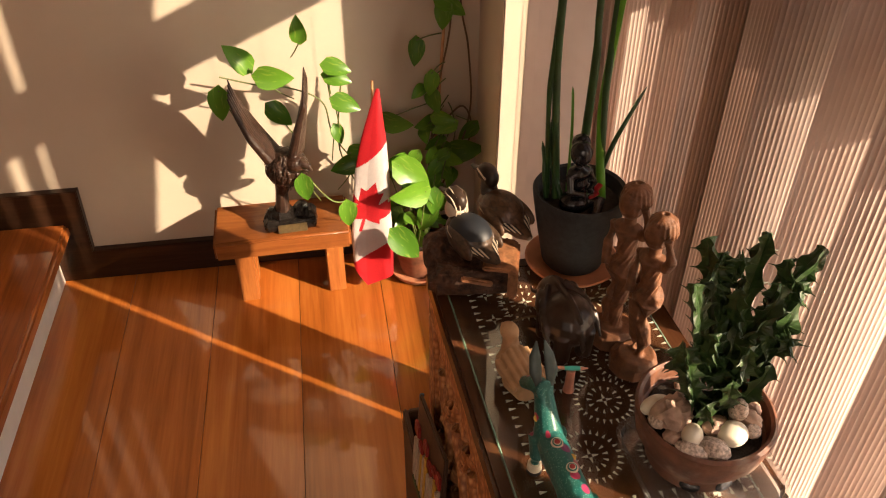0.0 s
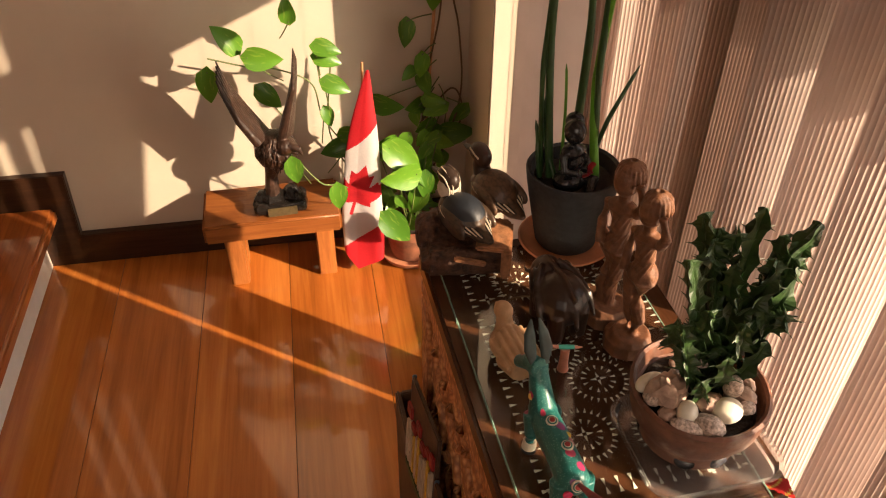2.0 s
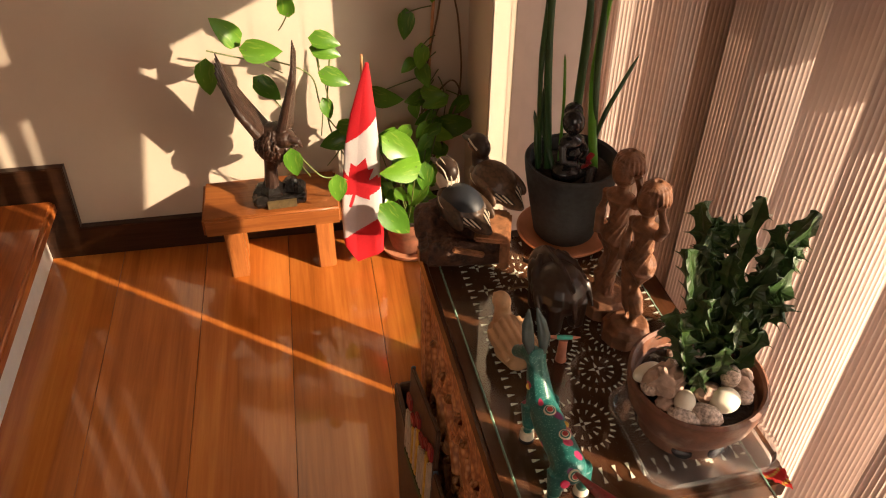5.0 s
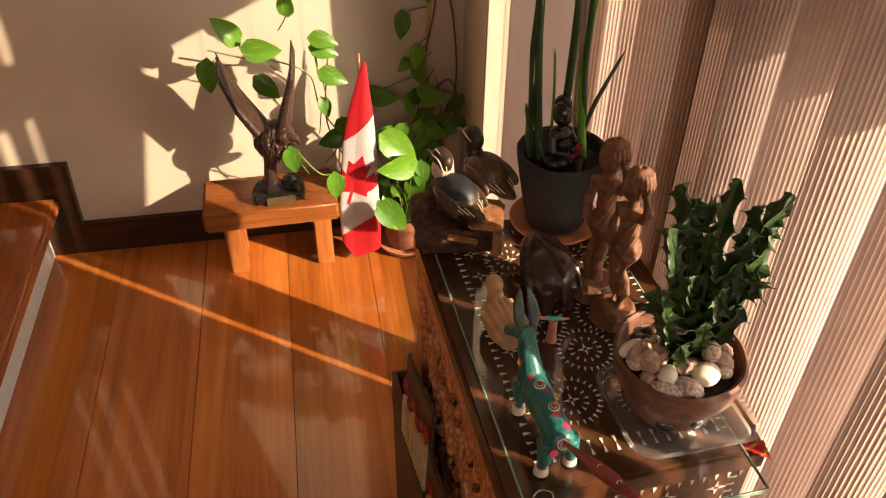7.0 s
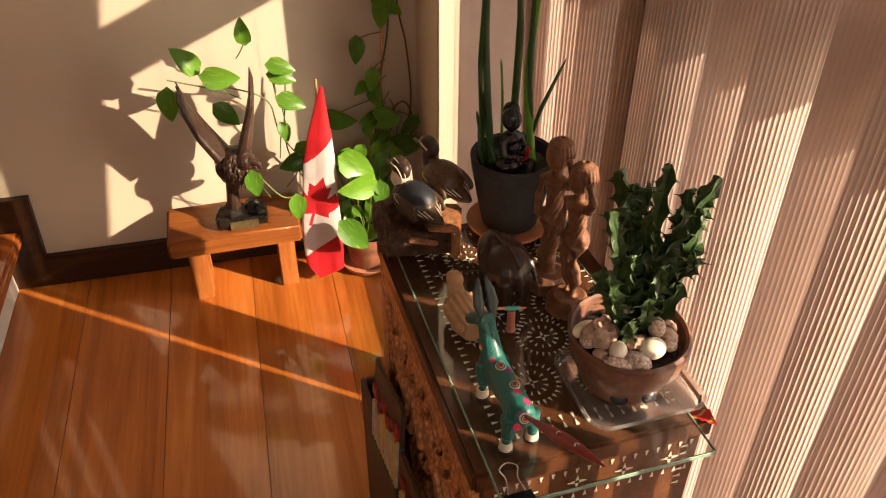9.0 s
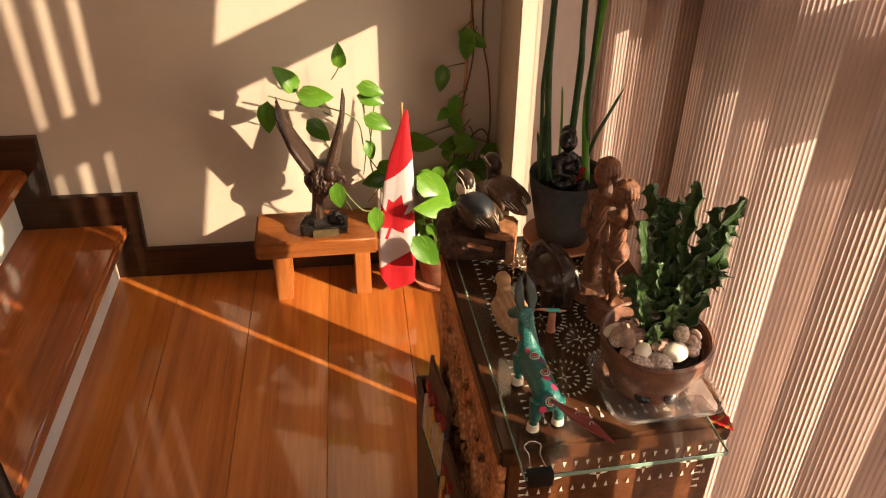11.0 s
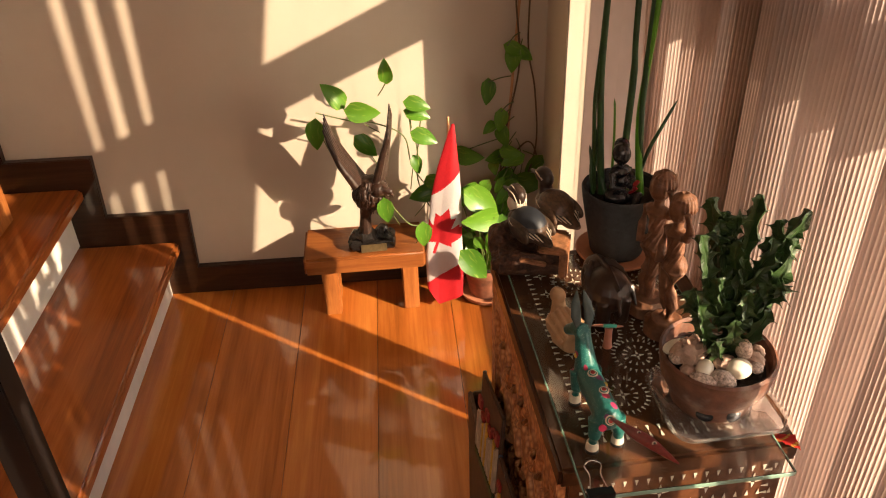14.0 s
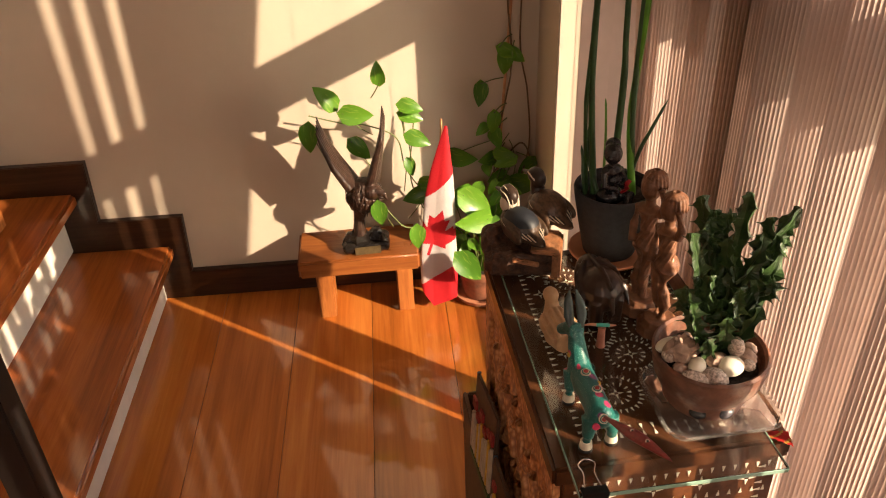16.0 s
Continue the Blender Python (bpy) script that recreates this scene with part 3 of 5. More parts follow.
BUSH = [(0.863, -0.12, 0.295, 0.096), (0.848, -0.16, 0.272, 0.088), (0.882, -0.13, 0.184, 0.07), (0.833, -0.19, 0.154, 0.088), (0.918, -0.1, 0.205, 0.066),
        (0.822, -0.09, 0.318, 0.06), (0.877, -0.12, 0.116, 0.06), (0.899, -0.09, 0.249, 0.06), (0.905, -0.13, 0.225, 0.06), (0.845, -0.1, 0.23, 0.06)]
CLIMB = [(0.882, -0.03, 0.554, 0.056), (0.911, -0.05, 0.486, 0.052), (0.883, -0.04, 0.468, 0.038), (0.917, -0.05, 0.447, 0.052), (0.902, -0.03, 0.38, 0.055),
         (0.937, -0.06, 0.386, 0.055), (0.919, -0.05, 0.335, 0.048), (0.95, -0.08, 0.31, 0.06), (0.995, -0.05, 0.313, 0.078), (0.941, -0.03, 0.633, 0.057),
         (0.971, -0.02, 0.645, 0.045), (0.83, -0.04, 0.392, 0.073), (0.95, -0.03, 0.66, 0.05)]
TRAIL = [(0.513, -0.11, 0.606, 0.066), (0.582, -0.13, 0.565, 0.070), (0.635, -0.10, 0.653, 0.050), (0.462, -0.12, 0.506, 0.066), (0.579, -0.06, 0.445, 0.062),
         (0.71, -0.09, 0.562, 0.056), (0.71, -0.08, 0.534, 0.056), (0.724, -0.08, 0.471, 0.060), (0.615, -0.155, 0.309, 0.058), (0.704, -0.19, 0.255, 0.058),
         (0.707, -0.06, 0.303, 0.066), (0.70, -0.06, 0.385, 0.044), (0.748, -0.06, 0.34, 0.055)]
TRAIL_WAY = [(-0.5, -0.2, 0.8), (0.9, -0.2, -0.1), (-0.12, -0.1, 1), (-0.1, -0.3, -1), (0.6, -0.3, -0.5), (1, -0.2, -0.15), (1, -0.2, -0.2), (1, -0.3, -0.3), (0.1, -0.3, -1), (0.05, -0.3, -1), (-0.9, -0.2, -0.2), (0.3, -0.3, -0.8), (0.7, -0.3, 0.2)]
rng = random.Random(11)


def stem_to(parent, a, b, sag, r=0.0014, mat=STEM):
    a, b = Vector(a), Vector(b)
    mid = (a + b) / 2 + Vector((0, -0.005, sag))
    part("stem", tube(curve_pts([a, mid, b], 5), r, 6), mat, parent)


def place_leaves(parent, leaves, ways, hub):
    inv = Vector(parent.location)
    for (x, y, z, s), w in zip(leaves, ways):
        at = Vector((x, y, z)) - inv
        ob, foot = leaf_object("leaf", parent, at, s, w, rng.uniform(-25, 25))
        stem_to(parent, hub(at), foot, rng.uniform(-0.004, 0.012))


def rand_way():
    return (rng.uniform(-0.9, 0.9), rng.uniform(-0.5, -0.15), rng.uniform(-1.0, 0.15))


for _ in range(9):
    CLIMB.append((rng.uniform(0.885, 1.0), rng.uniform(-0.09, -0.03), rng.uniform(0.22, 0.42), rng.uniform(0.040, 0.062)))
for _ in range(20):
    BUSH.append((rng.uniform(0.815, 0.935), rng.uniform(-0.14, -0.03), rng.uniform(0.11, 0.33), rng.uniform(0.035, 0.060)))
place_leaves(pothos, BUSH, [rand_way() for _ in BUSH], lambda p: Vector((p.x * 0.3, p.y * 0.3, 0.09)))
place_leaves(vine, CLIMB, [rand_way() for _ in CLIMB], lambda p: Vector((0.0 + 0.3 * (p.x + 0.01), -0.01, p.z + 0.035)))
place_leaves(trail, TRAIL, TRAIL_WAY, lambda p: Vector((p.x + (0.03 if p.x < 0.02 else -0.02), p.y * 0.5 - 0.01, p.z - 0.075)))
part("stake", tube([(-0.035, -0.008, 0.30), (0.012, 0.008, 0.95)], 0.0035, 8), STICK, vine, "thin wooden stake")
for pts in (((-0.07, -0.03, 0.10), (-0.05, -0.02, 0.28), (-0.03, -0.01, 0.45), (0.0, -0.01, 0.62), (-0.01, 0.0, 0.80), (0.01, 0.0, 0.98)),
            ((-0.08, -0.04, 0.10), (0.0, -0.04, 0.27), (0.045, -0.02, 0.40), (0.04, -0.01, 0.55), (0.02, -0.01, 0.68), (0.03, 0.0, 0.95)),
            ((-0.05, -0.02, 0.33), (0.02, -0.03, 0.42), (0.05, -0.02, 0.36), (0.03, -0.03, 0.29))):
    part("stem", tube(curve_pts(pts, 8), 0.0022, 7), BROWNSTEM, vine, "brown woody stem")
for pts in (((0.26, -0.05, 0.13), (0.16, -0.02, 0.25), (0.09, -0.02, 0.36), (0.07, -0.02, 0.45), (0.0, -0.02, 0.49), (-0.06, -0.02, 0.50), (-0.14, -0.03, 0.53)),
            ((0.24, -0.06, 0.12), (0.15, -0.05, 0.22), (0.10, -0.03, 0.33), (0.11, -0.02, 0.46), (0.12, -0.02, 0.52)),
            ((0.22, -0.07, 0.13), (0.12, -0.12, 0.24), (0.07, -0.13, 0.26), (0.02, -0.13, 0.33))):
    part("stem", tube(curve_pts(pts, 8), 0.0018, 7), STEM, trail, "green trailing stem")

# ---- vertical blinds ----
def vane_bm(width, z0, z1, ribs=14, sweep=0.0):
    """A ribbed fabric vane across local x, with rounded ribs on both faces, bowed by sweep degrees."""
    bm = bmesh.new()
    n = ribs * 4
    prof = []
    line = [(0.0, 0.0)]
    for i in range(n):
        a = radians(sweep) * ((i + 0.5) / n - 0.5)
        line.append((line[-1][0] + width / n * math.cos(a), line[-1][1] + width / n * math.sin(a)))
    mx, my = line[-1][0] / 2, line[n // 2][1] / 2
    for i, (x, y) in enumerate(line):
        a = radians(sweep) * (i / n - 0.5)
        h = (0.0, -0.0004, -0.0014, -0.0004)[i % 4] * width / ribs / 0.0095
        prof.append((x - mx - h * math.sin(a), y - my + h * math.cos(a)))
    lo = [bm.verts.new((a, b, z0)) for a, b in prof]
    hi = [bm.verts.new((a, b, z1)) for a, b in prof]
    for i in range(n):
        bm.faces.new((lo[i], lo[i + 1], hi[i + 1], hi[i]))
    bmesh.ops.solidify(bm, geom=bm.faces[:], thickness=0.0009)
    return bm


blind = thing("vertical_blind", (1.125, -0.5, 0.03), "ribbed beige fabric vertical blind hanging in front of the window", "blind")
part("headrail", span(-0.03, 0.03, -2.35, 0.35, 2.185, 2.225, 0.003), WHITE, blind, "white metal headrail")
vane_mesh = None
# place of each vane across the sun's way, its turn and its lean
VANES = [(0.160, -8, -9, 0.6), (0.152, -10, -6, 0.6), (0.146, -8, -3, 0.6), (0.118, -8, -1.5, 0.6), (0.0875, -8, -0.9, 1.1), (0.023, -21.5, 0, 0.6),
         (-0.0295, -21.5, 0, 0.6), (-0.0925, -8, 0.9, 1.1), (-0.137, -8, 0, 0.6), (-0.172, -75, 0, 0.6)]
# the room-side edge of each further vane along the window, and its turn
EDGES = [(-1.036, -13), (-1.125, -13), (-1.196, -11), (-1.280, -10), (-1.338, -13), (-1.400, -12), (-1.462, -12)]
EDGES += [(-1.524 - 0.062 * k, (-6, -11, -5, -9)[k % 4]) for k in range(22)]
BOWED = [(e + 0.5 + 0.043 * math.sin(radians(turn)), turn) for e, turn in EDGES]
VANES = [(c - 0.31, turn, lean, pivot) for c, turn, lean, pivot in VANES]
for y, turn, lean, pivot in VANES:
    if vane_mesh is None:
        v = part("vane", vane_bm(0.12, 0.0, 2.18, 24), FABRIC, blind)
        vane_mesh = v.data
    else:
        v = new("vane", vane_mesh)
        v.parent = blind
    v.matrix_basis = pose(-0.022 if turn == -75 else 0, y, pivot, lean, 0, 0) @ pose(0, 0, -pivot, 0, 0, turn)

bowed_mesh = None
for y, turn in BOWED:
    if bowed_mesh is None:
        v = part("vane", vane_bm(0.089, 0.0, 2.18, 19, 48.0), FABRIC, blind)
        bowed_mesh = v.data
    else:
        v = new("vane", bowed_mesh)
        v.parent = blind
    v.matrix_basis = pose(-0.0165, y, 0, 0, 0, turn)

flat_mesh = None
for c in (0.335, 0.415, 0.495, 0.568):  # edge-on to the sun beside the pillar
    if flat_mesh is None:
        v = part("vane", span(-0.06, 0.06, -0.0003, 0.0003, 0.0, 2.18), FABRIC, blind, smooth=False)
        flat_mesh = v.data
    else:
        v = new("vane", flat_mesh)
        v.parent = blind
    v.matrix_basis = pose(0.0, c - 0.31, 0, 0, 0, -35.754)

# ---- inlaid chest ----
CT = 0.6376
CX, CY, CR = 0.820, -1.283, 3.0
CW, CD = 0.254, 0.413
chest = thing("inlaid_chest", (CX, CY, 0), "dark wooden chest with carved sides and pale shell inlay", "chest", rz=CR)


def inset_box(x0, x1, y0, y1, z0, z1, b=0.002):
    return span(x0, x1, y0, y1, z0, z1, b)


X0 = -0.016
part("body", inset_box(X0 + 0.014, CW - 0.004, 0.010, CD, 0.045, CT - 0.03), CHEST, chest)
part("lid", inset_box(X0, CW, 0.0, CD + 0.006, CT - 0.028, CT, 0.004), CHEST, chest, "dark wooden lid with shell inlay")
part("plinth", inset_box(X0, CW, -0.004, CD + 0.006, 0.0, 0.043, 0.004), CHEST, chest)
# carved left side: frame strips and a pierced band of scrolls
for z0, z1 in ((CT - 0.062, CT - 0.031), (0.05, 0.075)):
    part("carved_strip", inset_box(X0 + 0.002, X0 + 0.013, 0.012, CD - 0.002, z0, z1, 0.002), CARVED, chest, "carved brown border strip")
for y0 in (0.012, CD - 0.034):
    part("carved_strip", inset_box(X0 + 0.002, X0 + 0.0125, y0, y0 + 0.032, 0.077, CT - 0.064, 0.002), CARVED, chest, "carved brown border strip")
part("side_panel", inset_box(X0 + 0.010, X0 + 0.0138, 0.0445, CD - 0.0345, 0.0765, CT - 0.0635, 0.0), CARVED, chest, "carved brown side panel")
k = 0
for zc in (0.525, 0.405, 0.285, 0.165):
    for yc in (0.085, 0.165, 0.245, 0.325):
        bm = bmesh.new()
        for s in (0, 1):
            pts = []
            for j in range(15):
                a = j / 14 * 2 * math.pi * 0.86 + s * math.pi + 0.3 * (k % 2)
                r = 1.0 - 0.42 * j / 14
                pts.append((X0 + 0.0105, yc + 0.034 * r * math.cos(a), zc + 0.062 * r * math.sin(a)))
            add_tube(bm, pts, [0.0042 + 0.0050 * math.sin(math.pi * j / 14) for j in range(15)], 8)
        part("scroll", bm, CARVED, chest, "carved scroll")
        k += 1


def tri(bm, x, y, z, s, ang, up=True, skew=1.0):
    """One small inlaid triangle, lying (up) or on the front face."""
    pts = []
    for a, r in ((0, 1.25), (2.5, 0.72), (-2.5, 0.72)):
        px, py = s * r * math.cos(a + ang), s * r * math.sin(a + ang) * skew
        pts.append((x + px, y + py, z) if up else (x + px, y, z + py))
    f = bm.faces.new([bm.verts.new(p) for p in pts])
    e = bmesh.ops.extrude_face_region(bm, geom=[f])
    bmesh.ops.translate(bm, vec=(0, 0, 0.0008) if up else (0, -0.0008, 0), verts=[v for v in e["geom"] if isinstance(v, bmesh.types.BMVert)])


def star(bm, x, y, z, s, up=True, n=4):
    for i in range(n):
        a = 2 * math.pi * i / n
        px, py = s * 0.9 * math.cos(a), s * 0.9 * math.sin(a)
        tri(bm, x + px, y + (py if up else 0), z + (0 if up else py), s * 0.75, a, up)


bm = bmesh.new()
zt = CT + 0.0004
for i in range(34):  # rows of teeth along both long edges
    y = 0.035 + i * 0.0115
    for x, a in ((0.026, 0), (0.062, math.pi), (CW - 0.068, 0), (CW - 0.030, math.pi)):
        tri(bm, x, y, zt, 0.0042, a)
for i in range(9):
    for x in (0.044, CW - 0.049):
        star(bm, x, 0.05 + i * 0.043, zt, 0.0052)
for i in range(16):  # teeth across the front and back edges
    x = 0.03 + i * 0.0132
    for y, a in ((0.034, math.pi / 2), (0.046, -math.pi / 2), (CD - 0.03, -math.pi / 2)):
        tri(bm, x, y, zt, 0.0042, a)
for cx, cy in ((0.085, 0.10), (0.165, 0.09), (0.125, 0.165), (0.165, 0.215), (0.088, 0.215), (0.125, 0.275), (0.165, 0.32), (0.088, 0.33)):  # rosettes
    for i in range(26):
        a = 2 * math.pi * i / 26
        tri(bm, cx + 0.0290 * math.cos(a), cy + 0.0290 * math.sin(a), zt, 0.0031, a)
        if i % 2 == 0:
            tri(bm, cx + 0.0165 * math.cos(a), cy + 0.0165 * math.sin(a), zt, 0.0030, a + math.pi)
    star(bm, cx, cy, zt, 0.0048)
part("inlay", bm, SHELL, chest, "pale shell inlay of stars, teeth and rosettes", smooth=False)
bm = bmesh.new()
for i in range(17):
    x = 0.022 + i * 0.0135
    for z, a in ((CT - 0.044, -math.pi / 2), (CT - 0.085, math.pi / 2)):
        tri(bm, x, 0.0094, z, 0.0046, a, False)
for i in range(4):
    star(bm, 0.05 + i * 0.055, 0.0094, CT - 0.064, 0.006, False)
for i in range(6):
    tri(bm, CW - 0.022, 0.0094, CT - 0.05 - i * 0.012, 0.0046, math.pi, False)
    tri(bm, 0.014, 0.0094, CT - 0.05 - i * 0.012, 0.0046, 0, False)
part("inlay", bm, SHELL, chest, "pale shell inlay of teeth and stars", smooth=False)

GT = CT + 0.0074
plate = thing("glass_plate", (CX, CY, CT + 0.002), "clear glass plate with greenish edges lying on the chest", "glass plate", rz=CR)
GX0, GX1, GY0, GY1 = 0.001, 0.224, -0.042, CD - 0.02
for name, dims, mat in (("pane", (GX0, GX1, GY0, GY1), GLASS), ("front_edge", (GX0, GX1, GY0 - 0.0014, GY0 - 0.0002), GEDGE), ("side_edge", (GX0 - 0.0014, GX0 - 0.0002, GY0, GY1), GEDGE), ("side_edge", (GX1 + 0.0002, GX1 + 0.0014, GY0, GY1), GEDGE)):
    p = part(name, span(*dims, 0.0, 0.0052, 0.0004, 1), mat, plate, "polished greenish glass edge" if mat is GEDGE else "")
    p.visible_shadow = False

# binder clip on the glass corner
clip = thing("binder_clip", (0.838, -1.3195, GT - 0.009), "black binder clip with wire loop on the glass edge", "clip", rz=CR)
bm = bmesh.new()
pts = [(0, 0.004, 0.0104), (0, -0.0075, 0.0135), (0, -0.0075, -0.004), (0, 0.004, 0.0006)]
for a, b in zip(pts, pts[1:]):
    q = [(-0.014, a[1], a[2]), (0.014, a[1], a[2]), (0.014, b[1], b[2]), (-0.014, b[1], b[2])]
    bm.faces.new([bm.verts.new(p) for p in q])
bmesh.ops.remove_doubles(bm, verts=bm.verts, dist=1e-6)
bmesh.ops.solidify(bm, geom=bm.faces[:], thickness=0.0008)
part("jaw", bm, STEEL, clip)
part("wire_handle", tube(curve_pts([(-0.009, 0.003, 0.011), (-0.006, 0.018, 0.015), (-0.009, 0.028, 0.018), (0.0, 0.033, 0.0195), (0.009, 0.028, 0.018), (0.006, 0.018, 0.015), (0.009, 0.003, 0.011)], 5), 0.0008, 6), WIRE, clip, "bright wire handle")

# folded red cloth under the tray
cl = bmesh.new()
grid = [[cl.verts.new((0.07 * i / 8, -0.055 * j / 6 * (0.4 + 0.6 * i / 8), 0.0015 + 0.0022 * math.sin(i * 1.3 + j * 0.9) ** 2)) for i in range(9)] for j in range(7)]
for j in range(6):
    for i in range(8):
        cl.faces.new((grid[j][i], grid[j][i + 1], grid[j + 1][i + 1], grid[j + 1][i])).material_index = 1 if (i + j) % 5 == 0 else 0
bmesh.ops.solidify(cl, geom=cl.faces[:], thickness=0.0006)
cloth = obj("table_cloth", cl, (CLOTHR, YELLOWP))
cloth.matrix_world = pose(1.048, -1.256, GT - 0.0072, 0, 0, -8) @ Matrix.Diagonal((0.32, 0.42, 1, 1))
tagged(cloth, "small red and yellow patterned cloth on the chest corner", "cloth")

# ---- cactus bowl on a plastic tray ----
tray = thing("plastic_tray", (0.998, -1.209, GT), "clear ribbed plastic tray under the clay bowl", "tray", rz=3)


def rounded_rect(a, b, r, n=7):
    out = []
    for sx, sy, a0 in ((1, 1, 0), (-1, 1, 90), (-1, -1, 180), (1, -1, 270)):
        for i in range(n + 1):
            t = radians(a0 + 90 * i / n)
            out.append((sx * (a - r) + r * math.cos(t), sy * (b - r) + r * math.sin(t)))
    return out


bm = bmesh.new()
rings = []
for grow, z, rip in ((0, 0.0, 0), (0.001, 0.0008, 0), (0.004, 0.010, 1), (0.005, 0.0105, 0), (0.009, 0.0105, 0), (0.009, 0.0095, 0), (0.0055, 0.0093, 0), (0.0045, 0.0088, 0), (0.002, 0.0008, 1), (-0.002, 0.0012, 0)):
    rings.append([bm.verts.new((x * (1 + (0.006 if rip and i % 2 else 0)), y * (1 + (0.006 if rip and i % 2 else 0)), z)) for i, (x, y) in enumerate(rounded_rect(0.060 + grow, 0.053 + grow, 0.016 + grow))])
for a, b in zip(rings, rings[1:]):
    for i in range(len(a)):
        bm.faces.new((a[i], a[(i + 1) % len(a)], b[(i + 1) % len(a)], b[i]))
bm.faces.new(rings[0])
bm.faces.new(rings[-1])
tp = part("pan", bm, TRAYP, tray)
tp.visible_shadow = False

BX, BY, BZ = 0.995, -1.198, GT + 0.0015
bowl = thing("clay_bowl", (BX, BY, BZ), "worn terracotta bowl with drainage holes, holding stones and shells", "bowl")
prof = [(0.02, 0.0), (0.042, 0.0), (0.045, 0.004), (0.047, 0.018), (0.053, 0.027), (0.0595, 0.040), (0.063, 0.057), (0.064, 0.068), (0.061, 0.0705), (0.058, 0.068), (0.056, 0.054), (0.048, 0.048), (0.02, 0.046)]
part("bowl_wall", lathe(prof, 64, 0.02), BOWL, bowl)
part("soil", lathe([(0.01, 0.045), (0.055, 0.0505), (0.05, 0.0555), (0.01, 0.057)], 32, 0.05), SOIL, bowl)
# flat black ovals on the wall stand in for the shade inside the holes
for a in (-118, -78, -35, 160):
    r = radians(a)
    bm = add_ball(bmesh.new(), (0, 0, 0), (0.0095, 0.0010, 0.0080), (0, 0, 0), 12)
    part("drain_hole_shade", bm, BLACK, bowl, "black oval painted for the shade in a drainage hole", m=pose(0.0463 * math.cos(r), 0.0463 * math.sin(r), 0.0125, -7, 12, a + 90))


def stone(name, at, r, rot, mat, label, cat, lump=0.0, ribs=0):
    bm = add_ball(bmesh.new(), (0, 0, 0), 1.0, (0, 0, 0), 20)
    for v in bm.verts:
        k = 1 + lump * noise.noise(v.co * 2.2 + Vector((at[0] * 90, at[1] * 90, 0)))
        if ribs:
            k *= 1 + 0.05 * math.sin(ribs * math.atan2(v.co.y, v.co.z))
            k *= 1 - 0.25 * max(0, v.co.x)
        v.co = Vector((v.co.x * r[0], v.co.y * r[1], v.co.z * r[2])) * k
    ob = obj(name, bm, mat)
    ob.matrix_world = pose(BX + at[0] * 0.92, BY + at[1] * 0.90, BZ + at[2] + (0.003 if name == "pebble" else 0.0055), *rot)
    return tagged(ob, label, cat, "stones and shells in the bowl")


stone("stone", (-0.029, -0.0335, 0.0665), (0.0125, 0.0095, 0.0088), (0, 0, 60), EGG, "smooth cream egg-shaped stone in the bowl", "stone")
stone("stone", (0.010, -0.038, 0.0665), (0.0145, 0.0125, 0.0105), (0, 0, 15), EGG, "smooth cream egg-shaped stone in the bowl", "stone")
stone("stone", (-0.050, 0.010, 0.066), (0.016, 0.009, 0.008), (0, 0, 20), EGG, "flat cream stone at the bowl edge", "stone")
stone("shell", (-0.034, -0.0475, 0.0615), (0.0155, 0.0085, 0.008), (0, 8, -30), PINKS, "speckled pink and white shell", "shell", 0.15, 0)
stone("shell", (-0.011, -0.051, 0.0625), (0.0165, 0.0110, 0.0095), (0, 10, -35), PINKS, "speckled pink ribbed sea shell", "shell", 0.12, 14)
stone("shell", (-0.038, -0.007, 0.0725), (0.0200, 0.0170, 0.0150), (20, 0, 30), CONCH, "large weathered conch shell in the bowl", "shell", 0.45, 7)
stone("shell", (-0.0535, -0.008, 0.0655), (0.010, 0.009, 0.0075), (0, 0, 70), PINKS, "speckled round sea shell", "shell", 0.1)
stone("shell", (0.020, -0.022, 0.080), (0.009, 0.0085, 0.016), (12, -15, 0), PINKS, "upright cream and brown shell", "shell", 0.08)
stone("shell", (-0.003, -0.026, 0.067), (0.012, 0.010, 0.008), (0, 0, 0), CONCH, "small pinkish sea shell", "shell", 0.3)
stone("shell", (0.036, -0.024, 0.0665), (0.013, 0.008, 0.008), (0, 0, -50), CONCH, "small brown ribbed sea shell", "shell", 0.25, 9)
stone("shell", (0.033, -0.036, 0.0645), (0.009, 0.007, 0.006), (0, 0, 30), PINKS, "small pale ribbed sea shell", "shell", 0.1, 12)
stone("shell", (0.045, -0.010, 0.065), (0.010, 0.007, 0.007), (0, 0, 80), CONCH, "small brown sea shell", "shell", 0.25)
stone("shell", (-0.046, -0.028, 0.062), (0.009, 0.008, 0.006), (0, 0, 10), CONCH, "small brown sea shell", "shell", 0.3)
rng = random.Random(5)
for i in range(14):
    a, r = rng.uniform(0, 6.28), rng.uniform(0.012, 0.047)
    s = rng.uniform(0.004, 0.0065)
    stone("pebble", (r * math.cos(a), r * math.sin(a), 0.0565), (s, s * 0.8, s * 0.7), (0, 0, rng.uniform(0, 180)), rng.choice((CONCH, PINKS, EGG)), "small beach pebble in the bowl", "pebble", 0.2)

cactus = thing("spiny_cactus", (BX, BY, BZ + 0.05), "dark green branching cactus with toothed ridges in the bowl", "cactus")


